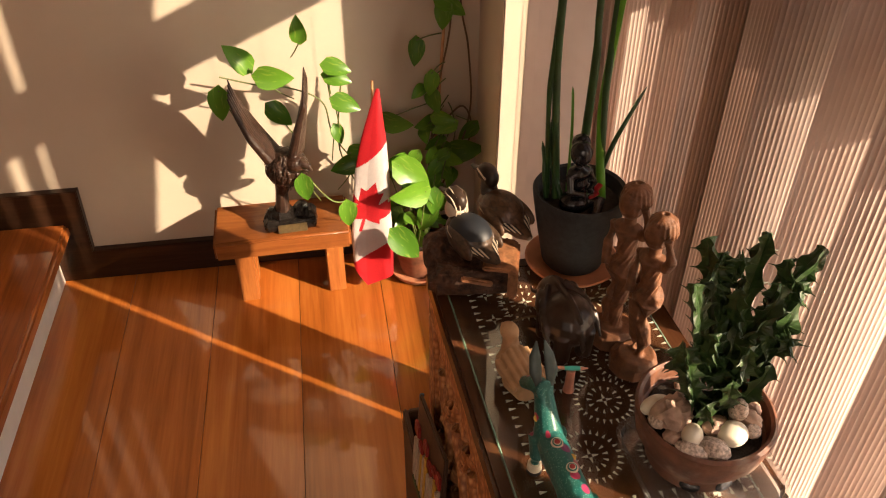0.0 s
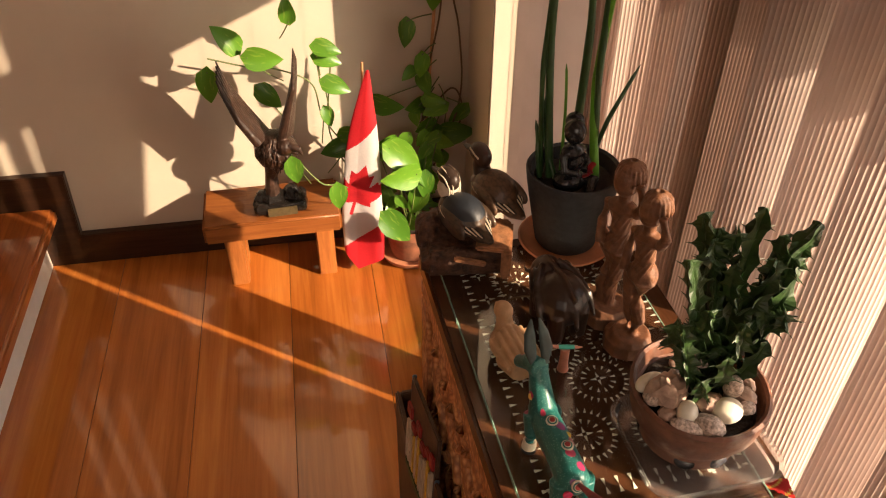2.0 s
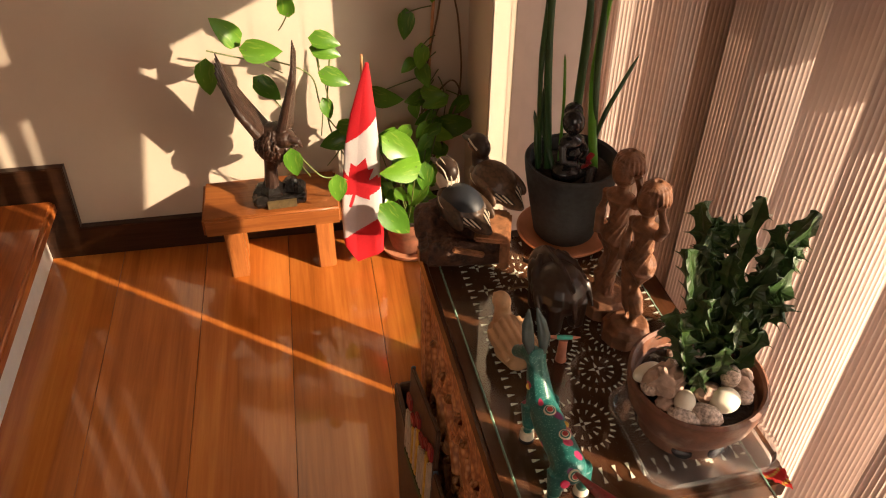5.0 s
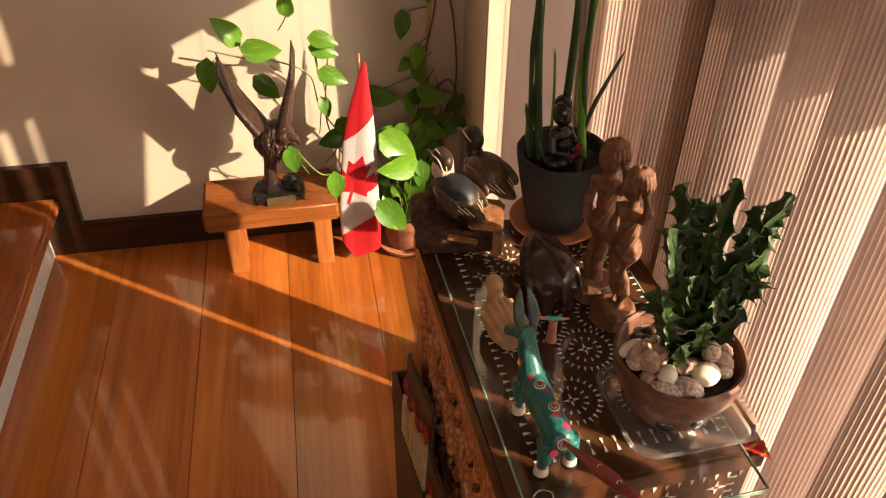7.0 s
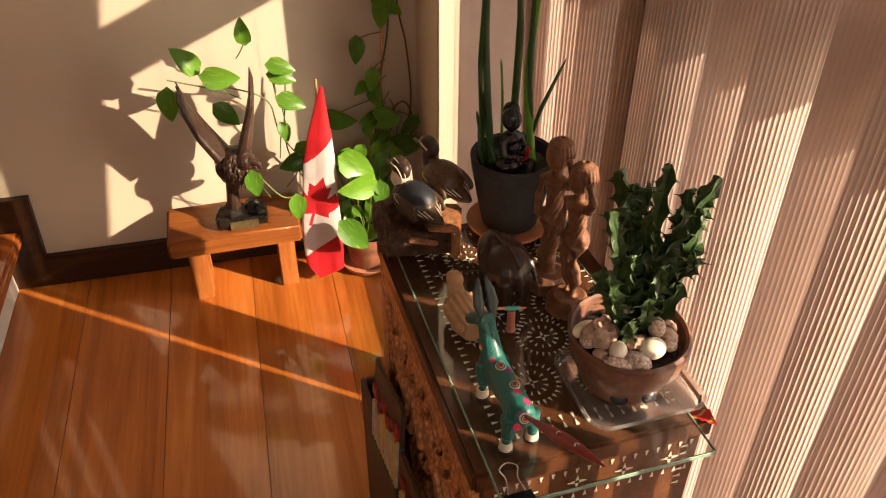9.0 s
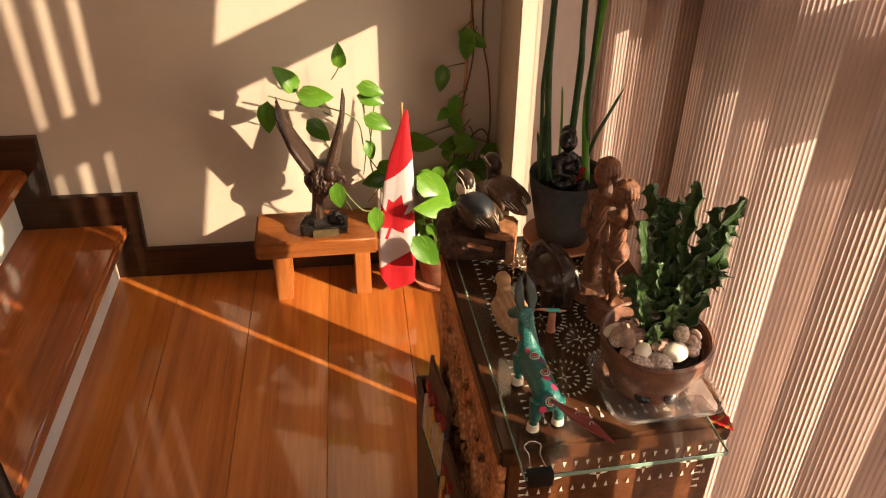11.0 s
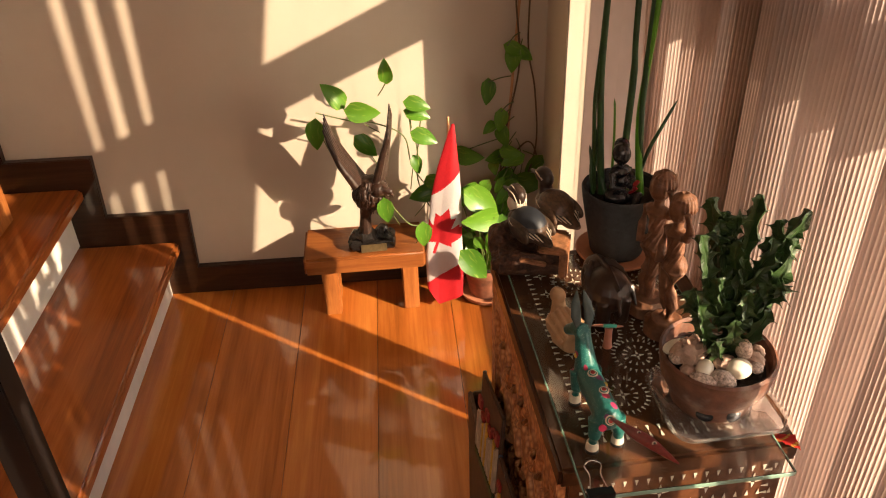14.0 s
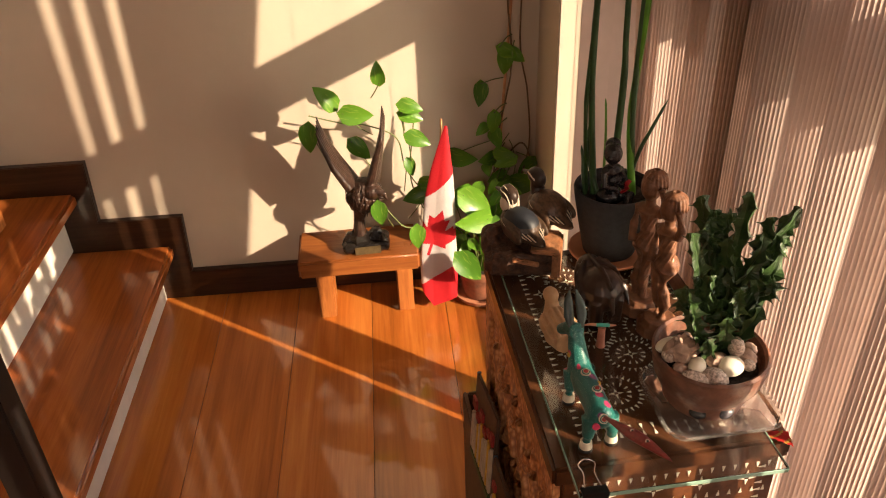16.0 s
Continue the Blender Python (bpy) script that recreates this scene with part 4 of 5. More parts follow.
def cactus_arm(pts, r, seed, teeth=8):
    """A ridged arm: wavy toothed wings round a slender core."""
    rg = random.Random(seed)
    line = curve_pts(pts, 14)
    bm = bmesh.new()
    n = len(line)
    wings = rg.choice((3, 4))
    m = wings * 4
    twist = rg.uniform(0, 3)
    rings = []
    for i, p in enumerate(line):
        t = i / (n - 1)
        d = (line[min(i + 1, n - 1)] - line[max(i - 1, 0)]).normalized()
        q = d.to_track_quat("Z", "Y")
        size = r * (0.8 + 0.35 * math.sin(math.pi * t)) * (0.3 if i == n - 1 else 1)
        ring = []
        for k in range(m):
            ph = (t * teeth + 0.21 * (k // 4)) % 1
            tooth = max(0.0, 1 - abs(ph - 0.5) * 3.2)
            a = 2 * math.pi * k / m + twist + 0.7 * t + 0.16 * math.sin(t * teeth * 6.28 + k)
            wing = (1.0 + 0.85 * tooth) if k % 4 == 0 else (0.55 if k % 4 in (1, 3) else 0.34)
            ring.append(bm.verts.new(p + q @ Vector((size * wing * math.cos(a), size * wing * math.sin(a), 0))))
        rings.append(ring)
    for a, b in zip(rings, rings[1:]):
        for k in range(m):
            bm.faces.new((a[k], a[(k + 1) % m], b[(k + 1) % m], b[k]))
    bm.faces.new(rings[0])
    bm.faces.new(rings[-1])
    for k in range(0, m, 4):  # spines on the teeth
        for j in range(teeth):
            i = round((j + 0.5 - 0.21 * (k // 4)) / teeth * (n - 1))
            if 1 < i < n - 1:
                c = rings[i][k].co.copy()
                o = (c - line[i]).normalized()
                add_tube(bm, [c - o * 0.0012, c + o * 0.0040], [0.0008, 0.0002], 4)
    return bm


ARMS = [((0.0, 0, 0), (0.002, 0.0, 0.05), (0.004, 0.006, 0.12), (0.010, 0.010, 0.200)),
        ((0.006, 0, 0.03), (0.026, 0.004, 0.075), (0.042, 0.010, 0.125), (0.066, 0.012, 0.178)),
        ((0.020, -0.004, 0.06), (0.044, -0.002, 0.085), (0.052, 0.002, 0.110), (0.048, 0.006, 0.150)),
        ((-0.002, 0.004, 0.05), (-0.016, 0.006, 0.10), (-0.026, 0.010, 0.150), (-0.038, 0.014, 0.198)),
        ((-0.006, 0.002, 0.05), (-0.030, 0.0, 0.085), (-0.040, 0.0, 0.125), (-0.050, 0.0, 0.165)),
        ((-0.008, -0.004, 0.02), (-0.034, -0.006, 0.045), (-0.046, -0.008, 0.075), (-0.054, -0.008, 0.105)),
        ((0.004, -0.008, 0.03), (-0.006, -0.024, 0.055), (-0.010, -0.028, 0.080)),
        ((0.008, -0.004, 0.02), (0.022, -0.016, 0.045), (0.040, -0.014, 0.080)),
        ((0.030, 0.010, 0.10), (0.042, 0.014, 0.135), (0.040, 0.014, 0.168)),
        ((-0.010, 0.006, 0.09), (-0.014, 0.014, 0.14), (-0.020, 0.016, 0.180)),
        ((0.004, 0.0, 0.11), (-0.008, -0.004, 0.135), (-0.012, -0.006, 0.160)),
        ((0.012, 0.0, 0.10), (0.022, -0.006, 0.13), (0.024, -0.004, 0.160)),
        ((-0.004, -0.006, 0.02), (-0.020, -0.020, 0.030), (-0.030, -0.024, 0.050)),
        ((0.004, -0.006, 0.06), (0.004, -0.020, 0.085), (0.000, -0.024, 0.112))]
rng = random.Random(21)
for i in range(10):  # short side shoots
    b = ARMS[i % 6]
    p = Vector(b[1 + i % 2])
    q = p + Vector((rng.uniform(-0.016, 0.016), rng.uniform(-0.014, 0.006), rng.uniform(0.006, 0.016)))
    r = q + Vector((rng.uniform(-0.006, 0.006), rng.uniform(-0.006, 0.002), rng.uniform(0.012, 0.026)))
    ARMS.append((tuple(p), tuple(q), tuple(r)))
ARMS = [tuple((x * (0.72 + 1.6 * min(z, 0.18)) + 0.006, y, z * 1.05) for x, y, z in a) for a in ARMS]
for i, a in enumerate(ARMS):
    part("stem", cactus_arm(a, 0.0075 if i < 6 else 0.0066, i, (8, 7, 5, 8, 7, 6)[i] if i < 6 else 4), CACTUS, cactus, smooth=False)

# ---- black pot with spear leaves and a figurine ----
PX, PY = 0.966, -0.888
pot = thing("black_pot", (PX, PY, GT), "matt black stone pot with spear leaves on a terracotta saucer", "plant pot")
part("saucer", lathe([(0.04, 0.0), (0.053, 0.002), (0.0595, 0.009), (0.057, 0.010), (0.049, 0.005), (0.02, 0.004)]), TERRAP, pot, "terracotta saucer")
part("pot_wall", lathe([(0.02, 0.006), (0.035, 0.006), (0.038, 0.010), (0.047, 0.052), (0.0545, 0.094), (0.0570, 0.110), (0.0555, 0.113), (0.051, 0.111), (0.047, 0.096), (0.01, 0.094)], 56, 0.02), BLACKPOT, pot)
part("soil", lathe([(0.01, 0.094), (0.0475, 0.0955), (0.04, 0.100), (0.01, 0.101)], 28, 0.05), SOIL, pot)
# black oval in place of the hole's shaded inside
part("drain_hole_shade", add_ball(bmesh.new(), (0, 0, 0), (0.0062, 0.0022, 0.0062), (0, 0, 0), 14), BLACK, pot, "black oval painted for the shade in a drainage hole", m=pose(0.0335, -0.0240, 0.028, -12, 0, 54))
SPEARS = [((0.93, -0.915, 0.76), (0.922, -0.905, 0.883), (0.92, -0.9, 0.992), (0.928, -0.89, 1.16), 0.0058, 0),
          ((0.922, -0.905, 0.76), (0.914, -0.905, 0.877), (0.917, -0.9, 0.957), (0.925, -0.89, 1.05), 0.0038, 0),
          ((0.983, -0.925, 0.755), (0.977, -0.905, 0.865), (0.984, -0.9, 0.988), (0.995, -0.89, 1.15), 0.0062, 1),
          ((0.955, -0.915, 0.76), (0.962, -0.905, 0.919), (0.961, -0.9, 0.989), (0.96, -0.89, 1.20), 0.0055, 0),
          ((0.976, -0.915, 0.76), (0.990, -0.915, 0.82), (1.007, -0.905, 0.848), (1.028, -0.9, 0.889), 0.0036, 0),
          ((0.918, -0.915, 0.76), (0.915, -0.91, 0.79), (0.915, -0.905, 0.806), (0.912, -0.9, 0.829), 0.0036, 0),
          ((0.943, -0.915, 0.76), (0.943, -0.91, 0.83), (0.942, -0.905, 0.871), (0.941, -0.9, 0.896), 0.0022, 1),
          ((0.986, -0.915, 0.755), (0.979, -0.91, 0.85), (0.978, -0.905, 0.918), (0.985, -0.89, 1.09), 0.0052, 0),
          ((0.935, -0.925, 0.76), (0.924, -0.91, 0.80), (0.921, -0.905, 0.82), (0.921, -0.9, 0.859), 0.0035, 0)]
for a, b, c, d, r, bright in SPEARS:
    line = [p - Vector((0.959, -0.917, 0.6585)) for p in curve_pts((a, b, c, d), 7)]
    n = len(line) - 1
    part("spear_leaf", tube(line, [r * (1 - 0.35 * i / n) if i < n - 3 else r * 0.22 * (n - i + 0.3) for i in range(n + 1)], 10, 0.8), SPEARL if bright else SPEAR, pot, "bright green spear leaf" if bright else "")

FIG = [("b", (0, 0, 0.010), (0.020, 0.016, 0.014)), ("t", [(0, 0, 0.012), (0.002, 0.0, 0.035), (0, 0, 0.052)], [0.012, 0.011, 0.008]), ("b", (0, 0, 0.048), (0.015, 0.010, 0.009)),
       ("t", [(0, 0, 0.05), (-0.001, -0.001, 0.062)], [0.005, 0.0045]), ("b", (-0.002, -0.002, 0.073), (0.0115, 0.0125, 0.0145)), ("b", (0.004, 0.006, 0.080), (0.0105, 0.010, 0.010)),
       ("b", (-0.012, -0.008, 0.071), (0.003, 0.003, 0.003)),
       ("t", [(-0.013, 0, 0.048), (-0.017, -0.008, 0.032), (-0.004, -0.015, 0.028)], [0.005, 0.0045, 0.004]), ("t", [(0.013, 0, 0.048), (0.018, -0.006, 0.032), (0.004, -0.016, 0.03)], [0.005, 0.0045, 0.004]),
       ("t", [(0.010, -0.004, 0.010), (0.016, -0.020, 0.014), (0.006, -0.026, 0.004)], [0.009, 0.008, 0.006])]
carved("figurine", FIG, BLACK, (0.955, -0.905, GT + 0.0955), "glossy black seated figurine on the soil of the pot", "figurine", rz=25, voxel=0.0012, smooth=2, scale=1.06)

rag = obj("red_ribbon", tube(curve_pts([(0, 0, 0), (0.006, -0.004, 0.006), (0.004, -0.006, 0.014), (0.010, -0.002, 0.018)], 5), [0.0038] * 16, 8, 0.5), PINKDARK)
rag.matrix_world = pose(0.969, -0.912, GT + 0.115)
tagged(rag, "scrap of shiny red ribbon beside the figurine", "ribbon")

# ---- two wooden duck decoys on a log ----
lg = thing("log_base", (0.836, -0.892, GT), "rough dark log section with pale cut faces", "log", rz=-6)
bm = box(0.104, 0.096, 0.034, (-0.002, 0, 0), 0.009, 3)
for hump in ((-0.044, 0.016, 0.026, 0.018, 0.026, 0.022), (0.028, -0.004, 0.030, 0.022, 0.040, 0.014), (-0.010, -0.036, 0.020, 0.034, 0.014, 0.020), (-0.02, 0.03, 0.03, 0.03, 0.02, 0.02)):
    add_ball(bm, hump[:3], hump[3:], (0, 0, 0), 14)
for v in bm.verts:
    d = noise.noise_vector(v.co * 38) * 0.0050 + noise.noise_vector(v.co * 130) * 0.0020
    v.co += Vector((d.x, d.y, d.z if v.co.z > 0.008 else 0))
    v.co.z = max(v.co.z, 0)
fused(part("log", bm, LOG, lg), 0.0019, 1)
bm = span(0.046, 0.058, -0.046, 0.020, 0.002, 0.043, 0.003)
part("cut_face", bm, CUT, lg, "pale sawn wood face", m=pose(0, 0, 0, 0, 0, -10))
part("cut_face", span(0.014, 0.052, -0.040, 0.022, 0.0385, 0.0455, 0.002), CUT, lg, "pale sawn wood face", m=pose(0, 0, 0, 0, 2, -10))
# thin pale strip, its colour standing for sun on a facet of the log
part("cut_face", span(-0.020, 0.018, -0.0515, -0.0455, 0.026, 0.033, 0.0015), CUT, lg, "pale strip coloured as a sunlit facet", m=pose(0, 0, 0, 0, 12, -4))


def duck(at, rz, s, label, body_mat, back_mat, head_mat, bib_mat, pale_lines):
    """A decoy facing local -x: body, back shell, head, bib, bill, eye stripes and folded wing tips."""
    d = thing("duck_carving", at, label, "carving", "ducks on the log", rz)
    d.scale = (s, s, s)
    bm = bmesh.new()
    for c, r, t in (((0, 0, 0.027), (0.035, 0.0265, 0.0245), (0, -8, 0)), ((-0.018, 0, 0.028), (0.022, 0.020, 0.019), (0, 0, 0)), ((0.008, 0.021, 0.028), (0.030, 0.007, 0.014), (0, 6, 4)), ((0.008, -0.021, 0.028), (0.030, 0.007, 0.014), (0, 6, -4))):
        add_ball(bm, c, r, t)
    add_tube(bm, [(0.022, 0, 0.026), (0.045, 0, 0.022), (0.060, 0, 0.023)], [0.018, 0.012, 0.004], 12, 0.6)
    fused(part("body", bm, body_mat, d), 0.0016, 3)
    bm = add_ball(bmesh.new(), (0.001, 0, 0.0325), (0.0335, 0.0235, 0.0225), (0, -6, 0), 28)
    bmesh.ops.delete(bm, geom=[v for v in bm.verts if v.co.z < 0.036], context="VERTS")
    bmesh.ops.solidify(bm, geom=bm.faces[:], thickness=0.0012)
    part("back", bm, back_mat, d, "smooth dark back")
    bm = bmesh.new()
    add_tube(bm, curve_pts([(-0.022, 0, 0.034), (-0.029, 0, 0.048), (-0.030, 0, 0.060)], 4), [0.0135, 0.0128, 0.0120, 0.0113, 0.0108, 0.0105, 0.0102, 0.0100, 0.0100], 14)
    add_ball(bm, (-0.033, 0, 0.0665), (0.0160, 0.0118, 0.0125))
    add_ball(bm, (-0.025, 0, 0.062), (0.0110, 0.0100, 0.0135), (0, 20, 0))
    fused(part("head", bm, head_mat, d), 0.0013, 3)
    part("bill", tube([(-0.045, 0, 0.0645), (-0.056, 0, 0.0615), (-0.066, 0, 0.0610)], [0.0056, 0.0050, 0.0028], 12, 0.62), DUCKBLACK, d, "dark bill")
    if bib_mat:
        bm = add_ball(bmesh.new(), (-0.0315, 0, 0.0500), (0.0145, 0.0138, 0.0165), (0, 14, 0), 18)
        part("bib", bm, bib_mat, d, "cream painted neck")
    for side in (-1, 1):
        w = 0.0009
        lines = [[(-0.045, 0.0068, 0.0690), (-0.036, 0.0108, 0.0715), (-0.025, 0.0102, 0.0690), (-0.0185, 0.0082, 0.0575), (-0.0180, 0.0085, 0.0470)]]
        if pale_lines:
            lines.append([(-0.040, 0.0050, 0.0768), (-0.030, 0.0060, 0.0762), (-0.0190, 0.0052, 0.0690), (-0.0150, 0.0045, 0.0580), (-0.0155, 0.0050, 0.0470)])
        else:
            lines = [[(-0.043, 0.0078, 0.0700), (-0.034, 0.0104, 0.0702), (-0.023, 0.0094, 0.0650)]]
            w = 0.0016
        for ln in lines:
            part("stripe", tube(curve_pts([(x, y * side, z) for x, y, z in ln], 6), w, 6), DUCKPALE, d, "cream painted stripe")
        part("eye", add_ball(bmesh.new(), (-0.0405, 0.0098 * side, 0.0685), 0.0016, (0, 0, 0), 10), DUCKBLACK, d)
        rim = [(0.030 * math.cos(t) - 0.001, side * (0.0262 * math.sin(t)), 0.0335 + 0.0015 * math.cos(3 * t)) for t in [0.25 + 0.26 * k for k in range(10)]]
        part("wing_line", tube(curve_pts(rim, 3), 0.00055, 5), DUCKPALE, d, "fine cream edging")
        for k in range(6):  # pale folded wing tips
            y = side * (0.006 + 0.0024 * k)
            part("feather", tube([(0.026 - 0.003 * k, y * 1.3, 0.0315 + 0.001 * k), (0.040 - 0.002 * k, y * 1.05, 0.0295), (0.053 - 0.003 * k, y * 0.8, 0.0265)], [0.0009, 0.0014, 0.0006], 5), DUCKPALE if k % 2 else DUCKBLACK, d)
    return d


duck((0.880, -0.853, GT + 0.036), -67, 1.0, "brown painted wooden duck with a pale eye streak on the log", DUCKA, DUCKA, DUCKHEAD, None, False)
duck((0.834, -0.886, GT + 0.030), -66, 0.98, "slate-blue painted wooden duck with a pale striped head on the log", DUCKB, DUCKSLATE, DUCKHEAD, DUCKPALE, True)

# ---- carved standing statues ----
def standing(at, rz, h, label, bend):
    """Back view of a slim standing form with combed hair, one arm raised to the head, on a thick block."""
    s = h / 0.2
    f = [("t", [(0, 0, 0.0), (0, 0, 0.017)], [0.026, 0.0255]), ("t", [(0.004, 0, 0.016), (0.004, 0, 0.024)], [0.024, 0.020]),
         ("t", [(-0.004, 0, 0.018), (-0.006 - bend, 0.001, 0.045), (-0.005, -0.001, 0.064), (-0.007, 0, 0.098)], [0.0075, 0.0082, 0.0078, 0.0125]),
         ("t", [(0.006, 0, 0.018), (0.005 - bend, 0.001, 0.045), (0.006, -0.001, 0.064), (0.007, 0, 0.098)], [0.0075, 0.0082, 0.0078, 0.0125]),
         ("b", (0, 0.004, 0.100), (0.0165, 0.0150, 0.0175)), ("t", [(0, 0, 0.10), (0.002, 0, 0.125), (0, 0, 0.150)], [0.0145, 0.0110, 0.0150]),
         ("b", (0, 0, 0.149), (0.0180, 0.0105, 0.0090)), ("t", [(0, 0, 0.152), (0, 0, 0.166)], [0.0068, 0.0064]), ("b", (0, 0, 0.181), (0.0130, 0.0148, 0.0178)), ("b", (0, 0.004, 0.186), (0.0148, 0.0145, 0.0142))]
    f.append(("t", [(-0.017, 0, 0.149), (-0.022, 0.0, 0.122), (-0.013, -0.012, 0.103)], [0.0060, 0.0055, 0.0045]))
    f.append(("t", [(0.017, 0, 0.149), (0.026, -0.004, 0.164), (0.019, -0.006, 0.186)], [0.0062, 0.0058, 0.0048]))
    for k in range(18):  # combed hair
        a = math.pi * 2 * k / 18
        f.append(("t", [(0.003 * math.cos(a), 0.004 + 0.003 * math.sin(a), 0.2022), (0.0125 * math.cos(a), 0.004 + 0.0125 * math.sin(a), 0.1955), (0.0160 * math.cos(a), 0.004 + 0.0152 * math.sin(a), 0.183), (0.0150 * math.cos(a), 0.004 + 0.0142 * math.sin(a), 0.172)], [0.0012, 0.0014, 0.0013, 0.0008]))
    return carved("wooden_statue", f, STATUE, at, label, "statue", rz, 0.00115, 1, s, "pair of statues")


standing((0.970, -1.026, GT), -60, 0.204, "standing reddish-brown carved wooden statue with combed hair", 0.004)
standing((0.979, -1.073, GT), -70, 0.199, "shorter reddish-brown carved wooden statue with combed hair", -0.004)

# ---- small pale bird ----
BF = [("b", (0, 0, 0.020), (0.026, 0.020, 0.018), (0, -10, 0)), ("t", [(-0.010, 0, 0.026), (-0.014, 0, 0.040), (-0.016, 0, 0.048)], [0.013, 0.009, 0.008]), ("b", (-0.018, 0, 0.052), (0.0115, 0.0095, 0.010)),
      ("t", [(0.010, 0, 0.018), (0.034, 0, 0.016)], [0.022, 0.016]), ("t", [(-0.027, 0, 0.051), (-0.034, 0, 0.049)], [0.004, 0.002])]
for k in range(7):
    BF.append(("t", [(-0.006, -0.0186 + 0.0062 * k, 0.0400 - 0.0012 * (k - 3) ** 2), (0.034, -0.0186 + 0.0062 * k, 0.0335 - 0.0011 * (k - 3) ** 2)], [0.0034, 0.0026]))
carved("bird_carving", BF, BIRDW, (0.849, -1.072, GT), "small pale unpainted wooden bird with ribbed wings on the glass", "carving", rz=-76, voxel=0.0012, smooth=1, scale=1.04)

# ---- dark polished elephant ----
EF = [("b", (0, 0, 0.042), (0.036, 0.031, 0.031)), ("b", (-0.034, 0, 0.054), (0.020, 0.019, 0.020)), ("t", [(-0.046, 0, 0.052), (-0.060, 0, 0.034), (-0.062, 0, 0.012)], [0.011, 0.008, 0.005]),
      ("b", (-0.026, 0.021, 0.052), (0.013, 0.005, 0.018), (0, 0, 20)), ("b", (-0.026, -0.021, 0.052), (0.013, 0.005, 0.018), (0, 0, -20)), ("t", [(0.034, 0, 0.05), (0.042, 0, 0.03), (0.041, 0, 0.016)], [0.004, 0.0028, 0.003])]
for y in (-1, 1):  # long ears folded back along the flanks
    for k in range(4):
        EF.append(("t", [(-0.030 + 0.004 * k, y * (0.010 + 0.003 * k), 0.072 - 0.004 * k), (-0.012 + 0.007 * k, y * (0.026 + 0.002 * k), 0.062 - 0.005 * k), (0.002 + 0.008 * k, y * 0.0325, 0.034 - 0.003 * k)], [0.0030, 0.0040, 0.0016]))
    EF.append(("t", [(-0.046, y * 0.010, 0.046), (-0.060, y * 0.013, 0.040), (-0.068, y * 0.012, 0.044)], [0.0032, 0.0024, 0.0008]))
EF.append(("t", [(-0.040, 0, 0.073), (0.0, 0, 0.0755), (0.034, 0, 0.062)], [0.0030, 0.0034, 0.0026]))
for x in (-0.022, 0.022):
    for y in (-0.014, 0.014):
        EF.append(("t", [(x, y, 0.04), (x, y, 0.002)], [0.0115, 0.0095]))
carved("elephant_carving", EF, DARKW, (0.914, -1.030, GT), "dark polished wooden elephant on the glass", "carving", rz=-78, voxel=0.0015, smooth=2, scale=0.96)

# ---- painted donkey ----
dk = thing("donkey_carving", (0.8545, -1.216, GT), "teal painted wooden donkey covered in red, yellow and white dots", "carving", rz=4)
bm = bmesh.new()
add_tube(bm, [(0, 0.034, 0.044), (0, 0.010, 0.041), (0, -0.020, 0.044), (0, -0.040, 0.044)], [0.0125, 0.0150, 0.0142, 0.0148], 14)
add_ball(bm, (0, 0.034, 0.045), (0.0140, 0.015, 0.015))
add_ball(bm, (0, -0.042, 0.043), (0.0150, 0.0135, 0.0150))
add_tube(bm, curve_pts([(0, 0.036, 0.050), (0, 0.049, 0.068), (0, 0.056, 0.082)], 4), [0.0130, 0.0122, 0.0114, 0.0108, 0.0102, 0.0097, 0.0092, 0.0089, 0.0088], 14)
add_tube(bm, [(0, 0.050, 0.084), (-0.004, 0.066, 0.078), (-0.009, 0.082, 0.064)], [0.0098, 0.0085, 0.0062], 12)
for x, y, lean in ((-0.0105, 0.034, -0.008), (0.0105, 0.034, 0.004), (-0.0125, -0.042, -0.006), (0.0125, -0.042, -0.002)):
    add_tube(bm, [(x * 0.85, y, 0.042), (x * 1.15, y + lean, 0.022), (x * 1.2, y + lean * 1.2 + 0.003, 0.0095)], [0.0100, 0.0066, 0.0060], 12)
fused(part("body", bm, DONKEY, dk, "teal body with ringed red and yellow spots"), 0.0012, 3)
for x, y, lean in ((-0.0105, 0.034, -0.008), (0.0105, 0.034, 0.004), (-0.0125, -0.042, -0.006), (0.0125, -0.042, -0.002)):
    part("sock", lathe([(0.0064, 0.0035), (0.0072, 0.004), (0.0064, 0.012), (0.0058, 0.013)], 18), DUCKPALE, dk, "white painted sock", m=pose(x * 1.2, y + lean * 1.2 + 0.003, 0))
    part("hoof", lathe([(0.0060, 0.0), (0.0076, 0.0), (0.0074, 0.0036), (0.006, 0.0038)], 18), DUCKBLACK, dk, "black hoof", m=pose(x * 1.2, y + lean * 1.2 + 0.003, 0))
for x in (-0.0055, 0.0055):
    part("ear", tube([(x, 0.054, 0.086), (x * 1.4, 0.060, 0.100), (x * 1.2, 0.068, 0.112), (x * 0.7, 0.075, 0.124)], [0.0030, 0.0062, 0.0052, 0.0008], 12, 0.55), EARS, dk, "slate painted ear")
tail_line = curve_pts([(0.0, -0.053, 0.052), (0.005, -0.082, 0.066), (0.013, -0.118, 0.082), (0.024, -0.160, 0.096)], 5)
part("tail", tube(tail_line, [0.0020, 0.0024, 0.0030, 0.0036, 0.0044, 0.0052, 0.0060, 0.0068, 0.0075, 0.0078, 0.0074, 0.0064, 0.0050, 0.0036, 0.0020, 0.0006], 12, 0.45), TAILR, dk, "red painted blade-shaped tail with dots")
